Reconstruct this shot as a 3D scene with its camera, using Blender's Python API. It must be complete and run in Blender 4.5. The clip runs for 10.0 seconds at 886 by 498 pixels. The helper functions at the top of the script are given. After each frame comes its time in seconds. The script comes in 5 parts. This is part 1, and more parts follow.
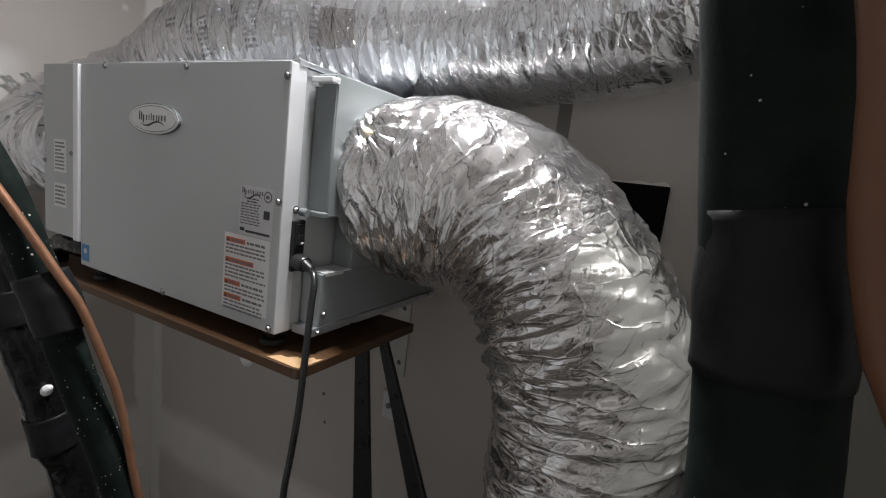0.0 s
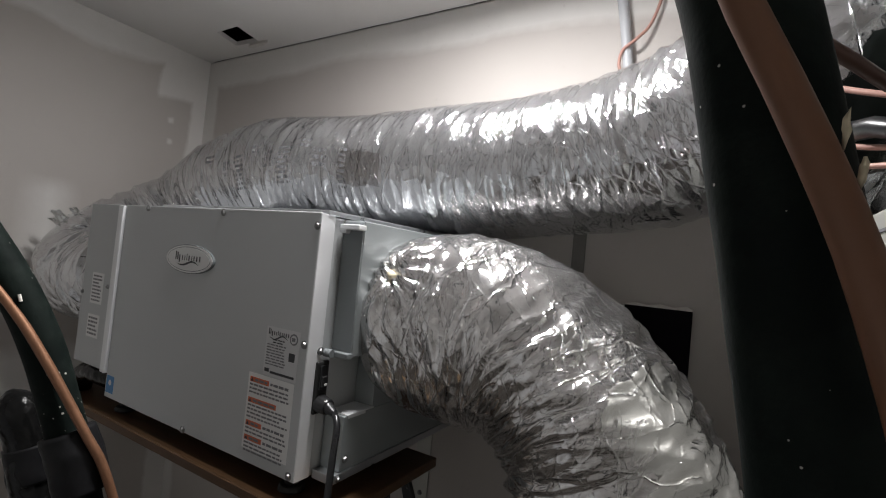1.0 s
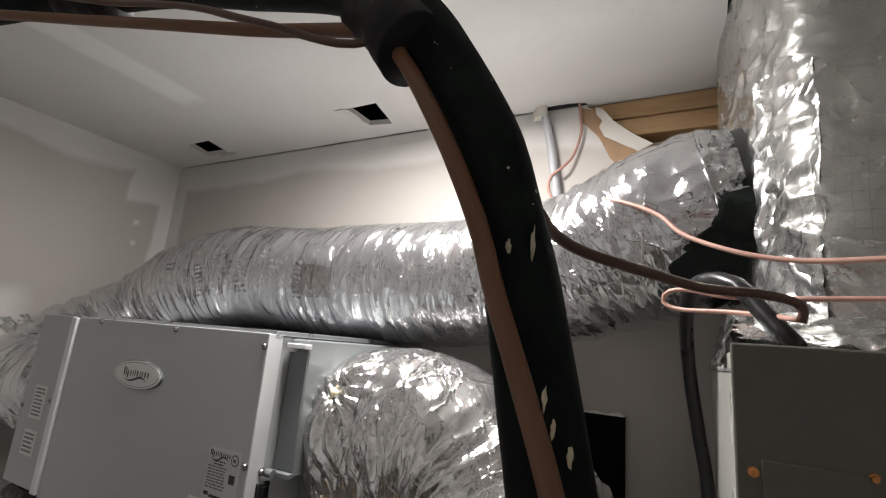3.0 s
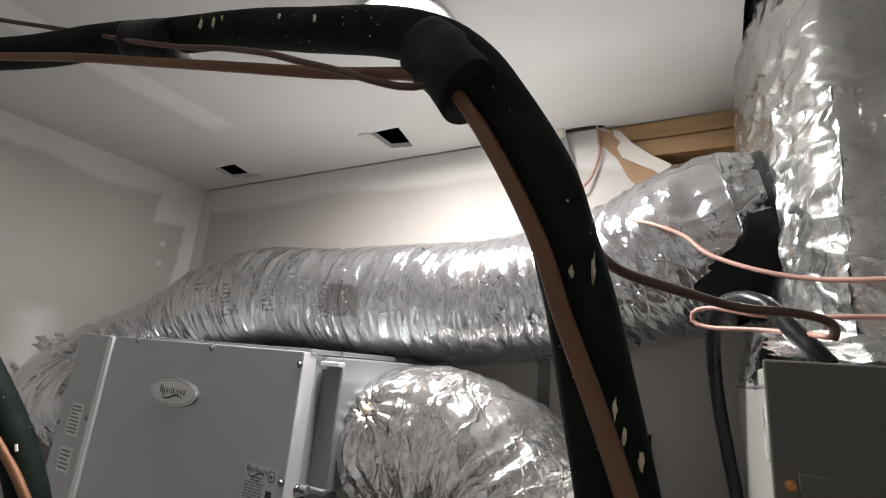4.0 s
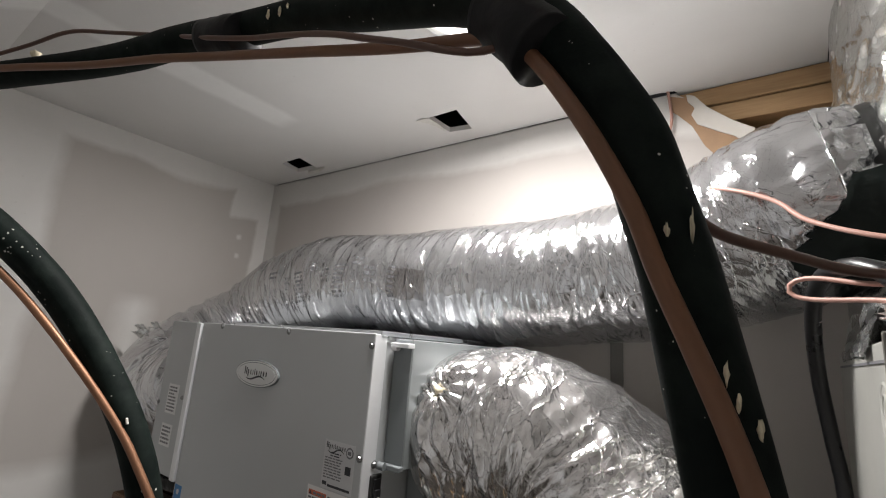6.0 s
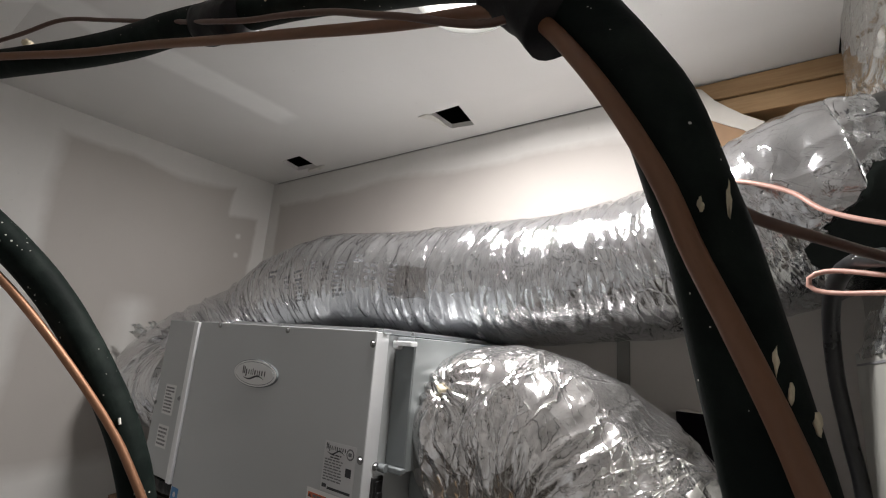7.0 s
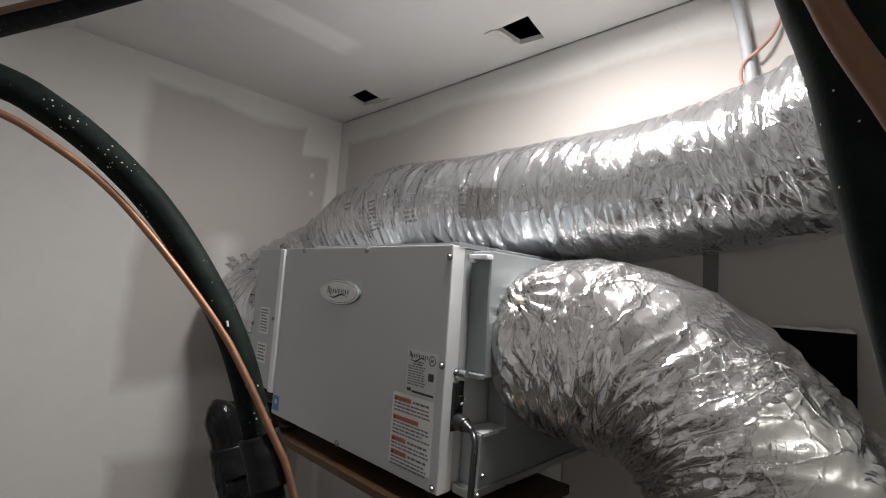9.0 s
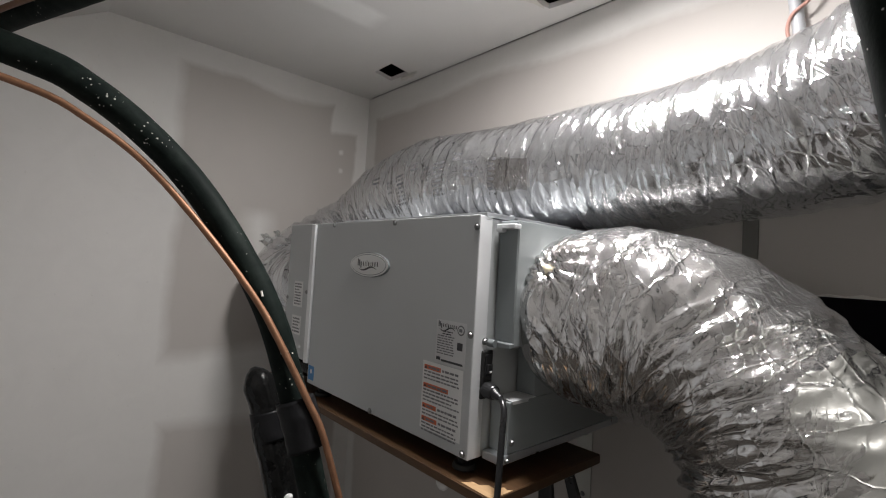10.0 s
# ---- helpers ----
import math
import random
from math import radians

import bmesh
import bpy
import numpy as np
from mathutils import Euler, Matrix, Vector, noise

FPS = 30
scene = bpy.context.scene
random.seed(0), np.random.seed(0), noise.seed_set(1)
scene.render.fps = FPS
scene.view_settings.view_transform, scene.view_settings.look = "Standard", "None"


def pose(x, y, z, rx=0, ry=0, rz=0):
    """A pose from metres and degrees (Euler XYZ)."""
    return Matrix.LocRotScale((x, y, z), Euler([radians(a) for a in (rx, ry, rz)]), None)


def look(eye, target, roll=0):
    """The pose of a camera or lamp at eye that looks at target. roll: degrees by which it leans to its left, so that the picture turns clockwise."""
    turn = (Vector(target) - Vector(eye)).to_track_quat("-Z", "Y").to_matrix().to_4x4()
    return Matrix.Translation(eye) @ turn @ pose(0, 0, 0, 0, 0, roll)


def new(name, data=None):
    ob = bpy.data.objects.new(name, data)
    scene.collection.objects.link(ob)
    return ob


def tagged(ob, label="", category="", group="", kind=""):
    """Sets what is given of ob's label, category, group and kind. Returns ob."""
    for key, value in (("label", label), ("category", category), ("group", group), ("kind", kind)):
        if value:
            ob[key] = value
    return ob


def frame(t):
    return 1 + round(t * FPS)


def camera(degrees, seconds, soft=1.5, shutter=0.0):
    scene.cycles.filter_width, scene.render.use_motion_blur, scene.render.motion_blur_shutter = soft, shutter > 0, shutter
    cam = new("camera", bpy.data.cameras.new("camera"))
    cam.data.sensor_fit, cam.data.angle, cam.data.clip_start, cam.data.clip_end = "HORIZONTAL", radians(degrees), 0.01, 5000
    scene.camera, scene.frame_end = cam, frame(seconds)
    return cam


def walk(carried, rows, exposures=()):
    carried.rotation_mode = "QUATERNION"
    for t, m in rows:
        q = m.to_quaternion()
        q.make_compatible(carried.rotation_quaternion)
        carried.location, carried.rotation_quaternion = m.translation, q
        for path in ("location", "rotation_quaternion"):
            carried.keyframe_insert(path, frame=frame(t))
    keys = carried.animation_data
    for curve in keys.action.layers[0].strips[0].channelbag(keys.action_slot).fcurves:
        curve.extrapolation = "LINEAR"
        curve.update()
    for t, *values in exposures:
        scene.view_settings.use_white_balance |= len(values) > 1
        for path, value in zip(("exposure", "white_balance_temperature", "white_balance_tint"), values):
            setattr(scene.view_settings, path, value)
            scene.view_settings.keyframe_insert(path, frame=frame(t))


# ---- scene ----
cam = camera(87.4, 10.0, soft=1.1)
PATH = [
    (0, (0.575, -0.535, 1.591), (-0.338, 1.219, 1.29), 6.9),
    (0.5, (0.581, -0.527, 1.649), (-0.373, 1.228, 1.552), 6.1),
    (1, (0.56, -0.551, 1.674), (-0.456, 1.171, 1.741), 5.6),
    (1.5, (0.555, -0.584, 1.695), (-0.458, 1.129, 1.891), 5.3),
    (1.8, (0.574, -0.592, 1.709), (-0.414, 1.129, 1.96), 5.2),
    (2, (0.601, -0.586, 1.725), (-0.36, 1.144, 2.014), 4.8),
    (2.5, (0.65, -0.586, 1.741), (-0.263, 1.155, 2.106), 4.7),
    (4, (0.626, -0.64, 1.736), (-0.323, 1.052, 2.223), 4.9),
    (4.5, (0.63, -0.643, 1.734), (-0.352, 1.026, 2.237), 5.1),
    (5, (0.624, -0.646, 1.733), (-0.407, 0.997, 2.22), 5.1),
    (5.5, (0.609, -0.65, 1.729), (-0.495, 0.956, 2.18), 4.9),
    (6, (0.61, -0.637, 1.724), (-0.555, 0.935, 2.139), 4.5),
    (6.2, (0.598, -0.626, 1.713), (-0.538, 0.951, 2.182), 5.5),
    (7.5, (0.589, -0.618, 1.718), (-0.615, 0.935, 2.091), 3.9),
    (8, (0.58, -0.617, 1.714), (-0.674, 0.908, 2.031), 4.1),
    (8.5, (0.571, -0.626, 1.685), (-0.758, 0.849, 1.927), 4.2),
    (9, (0.573, -0.616, 1.657), (-0.816, 0.811, 1.832), 3.9),
    (9.5, (0.573, -0.609, 1.654), (-0.849, 0.793, 1.769), 3.5),
    (10, (0.576, -0.61, 1.642), (-0.905, 0.732, 1.717), 3.4),
]
EXPO = [(0.0, 0.97, 6150, 10), (0.5, 0.57, 6200, 10), (1.0, 0.38, 6250, 10), (1.5, 0.48, 6390, 10), (2.0, 0.58, 6510, 10), (2.5, 0.54, 6530, 10), (4.0, 0.7, 6430, 10), (6.0, 0.7, 6410, 10), (7.5, 0.52, 6400, 10), (9.0, 0.61, 6350, 10), (10.0, 0.61, 6330, 10)]
walk(cam, [(t, look(eye, target, roll)) for t, eye, target, roll in PATH], EXPO)

# ---- light ----
world = bpy.data.worlds.new("world")
scene.world = world
world.use_nodes = True
world.node_tree.nodes["Background"].inputs[0].default_value = (0.5, 0.5, 0.5, 1)
world.node_tree.nodes["Background"].inputs[1].default_value = 0.0
LAMP = (0.130, 0.015)
CEIL = 2.40
lamp = new("ceiling_lamp_light", bpy.data.lights.new("ceiling_lamp_light", "AREA"))
lamp.data.shape, lamp.data.size, lamp.data.energy = "DISK", 0.18, 12.0
lamp.data.spread = radians(176)
lamp.data.color = (1.0, 0.96, 0.925)
lamp.location = (LAMP[0], LAMP[1], CEIL - 0.016)
# added fill lamp, set in a made-up low doorway in the front wall
fill_light = new("added_fill_light", bpy.data.lights.new("added_fill_light", "AREA"))
fill_light.data.shape, fill_light.data.size, fill_light.data.size_y, fill_light.data.energy = "RECTANGLE", 0.80, 1.60, 0.50
fill_light.data.color = (0.94, 0.97, 1.0)
fill_light.matrix_world = look((-0.35, -1.36, 0.86), (-0.35, 0.0, 0.86))

# ---- materials ----
def nodes_of(name):
    m = bpy.data.materials.new(name)
    m.use_nodes = True
    nt = m.node_tree
    return m, nt, nt.nodes["Principled BSDF"]


def ramp(nt, fac, stops):
    r = nt.nodes.new("ShaderNodeValToRGB")
    e = r.color_ramp.elements
    while len(e) < len(stops):
        e.new(0.5)
    for el, (p, c) in zip(e, stops):
        el.position = p
        el.color = (c, c, c, 1) if isinstance(c, (int, float)) else (*c, 1)
    nt.links.new(fac, r.inputs[0])
    return r.outputs[0]


def mixc(nt, fac, a, b):
    n = nt.nodes.new("ShaderNodeMix")
    n.data_type = "RGBA"
    for sock, v in ((n.inputs[0], fac), (n.inputs[6], a), (n.inputs[7], b)):
        if isinstance(v, (int, float)):
            sock.default_value = v
        elif isinstance(v, tuple):
            sock.default_value = (*v, 1)
        else:
            nt.links.new(v, sock)
    return n.outputs[2]


def calc(nt, op, a, b=0.0, clamp=False):
    n = nt.nodes.new("ShaderNodeMath")
    n.operation, n.use_clamp = op, clamp
    for sock, v in ((n.inputs[0], a), (n.inputs[1], b)):
        if isinstance(v, (int, float)):
            sock.default_value = v
        else:
            nt.links.new(v, sock)
    return n.outputs[0]


def noise_tex(nt, vec, scale, detail=4, rough=0.5, distort=0.0):
    n = nt.nodes.new("ShaderNodeTexNoise")
    n.inputs["Scale"].default_value, n.inputs["Detail"].default_value = scale, detail
    n.inputs["Roughness"].default_value, n.inputs["Distortion"].default_value = rough, distort
    if vec is not None:
        nt.links.new(vec, n.inputs["Vector"])
    return n.outputs["Fac"]


def bump(nt, bsdf, height, strength=0.3, dist=0.002):
    b = nt.nodes.new("ShaderNodeBump")
    b.inputs["Strength"].default_value, b.inputs["Distance"].default_value = strength, dist
    nt.links.new(height, b.inputs["Height"])
    if bsdf.inputs["Normal"].links:
        nt.links.new(bsdf.inputs["Normal"].links[0].from_socket, b.inputs["Normal"])
    nt.links.new(b.outputs[0], bsdf.inputs["Normal"])
    return b


def place_of(nt):
    return nt.nodes.new("ShaderNodeNewGeometry").outputs["Position"]


def simple(name, color, rough=0.5, metal=0.0, vary=0.12, scale=18.0, bump_s=0.15, bump_scale=90.0, spec=0.5, dist=0.001):
    """A plain finish with cloudy variation and fine grain."""
    m, nt, b = nodes_of(name)
    tc = nt.nodes.new("ShaderNodeTexCoord").outputs["Object"]
    f = noise_tex(nt, tc, scale, 5, 0.6)
    dark = tuple(c * (1 - vary) for c in color)
    light = tuple(min(1, c * (1 + vary)) for c in color)
    nt.links.new(mixc(nt, f, dark, light), b.inputs["Base Color"])
    nt.links.new(ramp(nt, f, [(0.3, max(0, rough - 0.07)), (0.7, min(1, rough + 0.07))]), b.inputs["Roughness"])
    b.inputs["Metallic"].default_value = metal
    b.inputs["Specular IOR Level"].default_value = spec
    if bump_s:
        bump(nt, b, noise_tex(nt, tc, bump_scale, 3), bump_s, dist)
    return m


def drywall(name, boxes=(), paper=(0.53, 0.50, 0.47), mud=(0.76, 0.745, 0.72)):
    """Unpainted board: grey paper, with bands of joint compound given as (axis ranges) boxes in metres."""
    m, nt, b = nodes_of(name)
    p = place_of(nt)
    wob = noise_tex(nt, p, 3.0, 3, 0.5)
    wob2 = noise_tex(nt, p, 40.0, 3, 0.6)
    xyz = nt.nodes.new("ShaderNodeSeparateXYZ")
    nt.links.new(p, xyz.inputs[0])
    total = None
    shift = calc(nt, "ADD", calc(nt, "MULTIPLY", calc(nt, "SUBTRACT", wob, 0.5), 0.09), calc(nt, "MULTIPLY", calc(nt, "SUBTRACT", wob2, 0.5), 0.010))
    for (ax, lo, hi, soft), *more in boxes:
        part_m = None
        for a, l, h, s in ((ax, lo, hi, soft), *more):
            c = xyz.outputs["XYZ".index(a)]
            c = calc(nt, "ADD", c, shift)
            up = nt.nodes.new("ShaderNodeMapRange")
            up.inputs["From Min"].default_value, up.inputs["From Max"].default_value = l - s, l + s
            nt.links.new(c, up.inputs["Value"])
            dn = nt.nodes.new("ShaderNodeMapRange")
            dn.inputs["From Min"].default_value, dn.inputs["From Max"].default_value = h + s, h - s
            nt.links.new(c, dn.inputs["Value"])
            v = calc(nt, "MULTIPLY", up.outputs[0], dn.outputs[0])
            part_m = v if part_m is None else calc(nt, "MULTIPLY", part_m, v)
        total = part_m if total is None else calc(nt, "MAXIMUM", total, part_m)
    streak = noise_tex(nt, p, 3.0, 4, 0.55, 0.6)
    pcol = mixc(nt, streak, tuple(c * 0.93 for c in paper), tuple(c * 1.06 for c in paper))
    mcol = mixc(nt, noise_tex(nt, p, 9.0, 5, 0.65, 0.8), tuple(c * 0.93 for c in mud), tuple(min(1, c * 1.05) for c in mud))
    fac = calc(nt, "MULTIPLY", total, 0.9) if total is not None else 0.0
    col = mixc(nt, fac, pcol, mcol)
    speck = ramp(nt, noise_tex(nt, p, 75.0, 2, 0.5), [(0.70, 0.0), (0.76, 1.0)])
    col = mixc(nt, calc(nt, "MULTIPLY", speck, 0.12), col, (0.30, 0.27, 0.24))
    nt.links.new(col, b.inputs["Base Color"])
    b.inputs["Roughness"].default_value = 0.82
    b.inputs["Specular IOR Level"].default_value = 0.25
    bump(nt, b, noise_tex(nt, p, 160.0, 3), 0.08, 0.001)
    bump(nt, b, noise_tex(nt, p, 14.0, 4, 0.6), 0.12, 0.004)
    if total is not None:
        bump(nt, b, total, 0.4, 0.0015)
    return m


def foil_material(name, tint=(0.80, 0.80, 0.81), stretch=(1.0, 1.0), rough=(0.07, 0.17), crease=0.68, ink=(), ratio=1.0, window=None, threads=0.0):
    """Crumpled metallised film over soft insulation. The UV map is in metres: round the duct, along the duct."""
    m, nt, b = nodes_of(name)
    uv = nt.nodes.new("ShaderNodeUVMap").outputs[0]
    mp = nt.nodes.new("ShaderNodeMapping")
    mp.inputs["Scale"].default_value = (stretch[0], stretch[1], 1)
    nt.links.new(uv, mp.inputs[0])
    v = mp.outputs[0]
    warp = nt.nodes.new("ShaderNodeTexNoise")
    warp.inputs["Scale"].default_value, warp.inputs["Detail"].default_value = 14.0, 3
    nt.links.new(v, warp.inputs["Vector"])
    off = nt.nodes.new("ShaderNodeVectorMath")
    off.operation = "MULTIPLY_ADD"
    off.inputs[1].default_value = (0.035, 0.035, 0)
    nt.links.new(warp.outputs["Color"], off.inputs[0])
    nt.links.new(v, off.inputs[2])
    vv = off.outputs[0]

    def cells(scale, sx, sy, turn=0.0):
        """Flat facets with sharp folds between them."""
        mm = nt.nodes.new("ShaderNodeMapping")
        mm.inputs["Scale"].default_value = (sx, sy, 1)
        rot = nt.nodes.new("ShaderNodeMapping")
        rot.inputs["Rotation"].default_value = (0, 0, radians(turn))
        nt.links.new(vv, rot.inputs[0])
        nt.links.new(rot.outputs[0], mm.inputs[0])
        c = nt.nodes.new("ShaderNodeTexVoronoi")
        c.feature = "DISTANCE_TO_EDGE"
        c.inputs["Scale"].default_value = scale
        nt.links.new(mm.outputs[0], c.inputs["Vector"])
        return c.outputs["Distance"]

    def facets(scale, sx, sy, turn=0.0):
        """Flat scraps of film, each tilted its own way, that meet in hard folds."""
        mm = nt.nodes.new("ShaderNodeMapping")
        mm.inputs["Scale"].default_value = (sx * scale, sy * scale, 1)
        rot = nt.nodes.new("ShaderNodeMapping")
        rot.inputs["Rotation"].default_value = (0, 0, radians(turn))
        nt.links.new(vv, rot.inputs[0])
        nt.links.new(rot.outputs[0], mm.inputs[0])
        c = nt.nodes.new("ShaderNodeTexVoronoi")
        c.inputs["Scale"].default_value = 1.0
        nt.links.new(mm.outputs[0], c.inputs["Vector"])
        rel = nt.nodes.new("ShaderNodeVectorMath")
        rel.operation = "SUBTRACT"
        nt.links.new(mm.outputs[0], rel.inputs[0])
        nt.links.new(c.outputs["Position"], rel.inputs[1])
        tilt = nt.nodes.new("ShaderNodeVectorMath")
        tilt.operation = "SUBTRACT"
        nt.links.new(c.outputs["Color"], tilt.inputs[0])
        tilt.inputs[1].default_value = (0.5, 0.5, 0.5)
        dot = nt.nodes.new("ShaderNodeVectorMath")
        dot.operation = "DOT_PRODUCT"
        nt.links.new(rel.outputs[0], dot.inputs[0])
        nt.links.new(tilt.outputs[0], dot.inputs[1])
        return dot.outputs["Value"]

    def ridges(scale, sx, sy, turn, width):
        """Thin pinched lines between smooth stretches of film."""
        return ramp(nt, cells(scale, sx, sy, turn), [(0.0, 1.0), (width * 0.4, 0.35), (width, 0.0)])

    calm = ramp(nt, noise_tex(nt, uv, 5.0, 3), [(0.38, 0.28), (0.54, 1.0)])
    busy = ramp(nt, noise_tex(nt, uv, 11.0, 2), [(0.45, 0.0), (0.62, 1.0)])
    streaks = nt.nodes.new("ShaderNodeMapping")
    streaks.inputs["Scale"].default_value = (7.0, 7.0 + 40.0 * ratio, 1)
    streaks.inputs["Rotation"].default_value = (0, 0, radians(9))
    nt.links.new(vv, streaks.inputs[0])
    pleats = calc(nt, "MULTIPLY", noise_tex(nt, streaks.outputs[0], 1.0, 3, 0.55, 0.4), calm)
    # faint reinforcing threads in a diamond net
    sp = nt.nodes.new("ShaderNodeSeparateXYZ")
    nt.links.new(uv, sp.inputs[0])
    net = None
    for sgn in (1, -1):
        d = calc(nt, "ADD", sp.outputs[0], calc(nt, "MULTIPLY", sp.outputs[1], 1.6 * sgn))
        w = calc(nt, "ABSOLUTE", calc(nt, "SUBTRACT", calc(nt, "FRACT", calc(nt, "MULTIPLY", d, 75.0)), 0.5))
        line = ramp(nt, w, [(0.0, 1.0), (0.07, 0.0)])
        net = line if net is None else calc(nt, "MAXIMUM", net, line)
    mesh_net = net
    patch = ramp(nt, noise_tex(nt, uv, 7.0, 3), [(0.50, 0.0), (0.62, 1.0)])
    net = calc(nt, "MULTIPLY", net, patch)
    film = noise_tex(nt, uv, 9.0, 4, 0.6, 0.5)
    col = mixc(nt, film, tuple(c * 0.82 for c in tint), tint)
    dust = ramp(nt, noise_tex(nt, uv, 22.0, 5, 0.65), [(0.60, 0.0), (0.75, 0.35)])
    col = mixc(nt, dust, col, (0.62, 0.61, 0.60))
    if threads:
        grid = None
        for sck in (sp.outputs[0], sp.outputs[1]):
            wv = calc(nt, "ABSOLUTE", calc(nt, "SUBTRACT", calc(nt, "FRACT", calc(nt, "MULTIPLY", sck, 46.0)), 0.5))
            ln = ramp(nt, wv, [(0.0, 1.0), (0.05, 0.0)])
            grid = ln if grid is None else calc(nt, "MAXIMUM", grid, ln)
        grid = calc(nt, "MULTIPLY", calc(nt, "MAXIMUM", grid, calc(nt, "MULTIPLY", mesh_net, 0.5)), ramp(nt, noise_tex(nt, uv, 4.0, 3), [(0.40, 0.1), (0.60, 1.0)]))
        col = mixc(nt, calc(nt, "MULTIPLY", grid, threads), col, (0.30, 0.24, 0.19))
    if window:
        # a clear stretch of film where the insulation and its threads show through
        u0, u1, v0, v1 = window
        wob = calc(nt, "MULTIPLY", calc(nt, "SUBTRACT", noise_tex(nt, uv, 22.0, 4), 0.5), 0.035)
        bare = None
        for sck, lo, hi in ((sp.outputs[0], u0, u1), (sp.outputs[1], v0, v1)):
            q = calc(nt, "ADD", sck, wob)
            k = calc(nt, "MULTIPLY", calc(nt, "GREATER_THAN", q, lo), calc(nt, "LESS_THAN", q, hi))
            bare = k if bare is None else calc(nt, "MULTIPLY", bare, k)
        col = mixc(nt, calc(nt, "MULTIPLY", bare, 0.62), col, (0.24, 0.215, 0.205))
        col = mixc(nt, calc(nt, "MULTIPLY", calc(nt, "MULTIPLY", bare, mesh_net), 0.7), col, (0.7, 0.69, 0.67))
    nt.links.new(col, b.inputs["Base Color"])
    b.inputs["Metallic"].default_value = 0.93
    nt.links.new(ramp(nt, noise_tex(nt, uv, 30.0, 4, 0.6), [(0.35, rough[0]), (0.7, rough[1])]), b.inputs["Roughness"])
    bump(nt, b, facets(7.0, 1.0, 1.0 + 4.0 * ratio, 14.0), 1.0, 0.012 * crease)
    bump(nt, b, calc(nt, "MULTIPLY", facets(20.0, 1.0, 1.0 + 2.6 * ratio, -28.0), calm), 1.0, 0.0068 * crease)
    bump(nt, b, calc(nt, "MULTIPLY", facets(60.0, 1.0, 1.0 + 0.8 * ratio, 20.0), busy), 1.0, 0.0036 * crease)
    bump(nt, b, pleats, 1.0, 0.0042 * crease)
    bump(nt, b, ridges(7.0, 1.0, 1.0 + 3.0 * ratio, 12.0, 0.07), 1.0, 0.0011 * crease)
    bump(nt, b, calc(nt, "MULTIPLY", ridges(16.0, 1.0, 1.0 + 1.6 * ratio, -34.0, 0.07), calm), 1.0, 0.0006 * crease)
    bump(nt, b, calc(nt, "MULTIPLY", ridges(30.0, 1.0, 1.0 + 0.5 * ratio, 25.0, 0.08), busy), 1.0, 0.00035 * crease)
    bump(nt, b, net, 0.3, 0.0007)
    if ink:
        # blocks of small grey print
        total = None
        for u0, u1, v0, v1, rows in ink:
            box = None
            for s, lo, hi in ((sp.outputs[0], u0, u1), (sp.outputs[1], v0, v1)):
                k = calc(nt, "MULTIPLY", calc(nt, "GREATER_THAN", s, lo), calc(nt, "LESS_THAN", s, hi))
                box = k if box is None else calc(nt, "MULTIPLY", box, k)
            row = calc(nt, "LESS_THAN", calc(nt, "FRACT", calc(nt, "MULTIPLY", calc(nt, "SUBTRACT", sp.outputs[0], u0), rows / (u1 - u0))), 0.55)
            cell = nt.nodes.new("ShaderNodeCombineXYZ")
            nt.links.new(calc(nt, "FLOOR", calc(nt, "MULTIPLY", sp.outputs[1], 420.0)), cell.inputs[0])
            nt.links.new(calc(nt, "FLOOR", calc(nt, "MULTIPLY", calc(nt, "SUBTRACT", sp.outputs[0], u0), rows / (u1 - u0))), cell.inputs[1])
            wn = nt.nodes.new("ShaderNodeTexWhiteNoise")
            nt.links.new(cell.outputs[0], wn.inputs["Vector"])
            dot = calc(nt, "MULTIPLY", calc(nt, "MULTIPLY", box, row), calc(nt, "GREATER_THAN", wn.outputs["Value"], 0.38))
            total = dot if total is None else calc(nt, "MAXIMUM", total, dot)
        total = calc(nt, "MULTIPLY", total, 0.85)
        nt.links.new(mixc(nt, total, col, (0.06, 0.06, 0.065)), b.inputs["Base Color"])
        nt.links.new(calc(nt, "SUBTRACT", 0.93, total), b.inputs["Metallic"])
    return m


def foam_material(name, color=(0.0055, 0.0085, 0.0075), flecks=0.5):
    """Black closed-cell pipe insulation, dusty, with specks of paint and plaster."""
    m, nt, b = nodes_of(name)
    p = place_of(nt)
    dust = noise_tex(nt, p, 25.0, 5, 0.65)
    col = mixc(nt, ramp(nt, dust, [(0.40, 0.0), (0.75, 0.7)]), color, (0.019, 0.026, 0.022))
    vo = nt.nodes.new("ShaderNodeTexVoronoi")
    vo.inputs["Scale"].default_value = 120.0
    nt.links.new(p, vo.inputs["Vector"])
    size = noise_tex(nt, p, 18.0, 2)
    dots = calc(nt, "LESS_THAN", vo.outputs["Distance"], calc(nt, "MULTIPLY", ramp(nt, size, [(0.42, 0.0), (0.75, 0.34)]), flecks))
    col = mixc(nt, calc(nt, "MULTIPLY", dots, 0.8), col, (0.55, 0.53, 0.48))
    nt.links.new(col, b.inputs["Base Color"])
    b.inputs["Roughness"].default_value = 0.62
    b.inputs["Specular IOR Level"].default_value = 0.07
    bump(nt, b, noise_tex(nt, p, 420.0, 2), 0.25, 0.0005)
    bump(nt, b, noise_tex(nt, p, 30.0, 4), 0.25, 0.003)
    return m


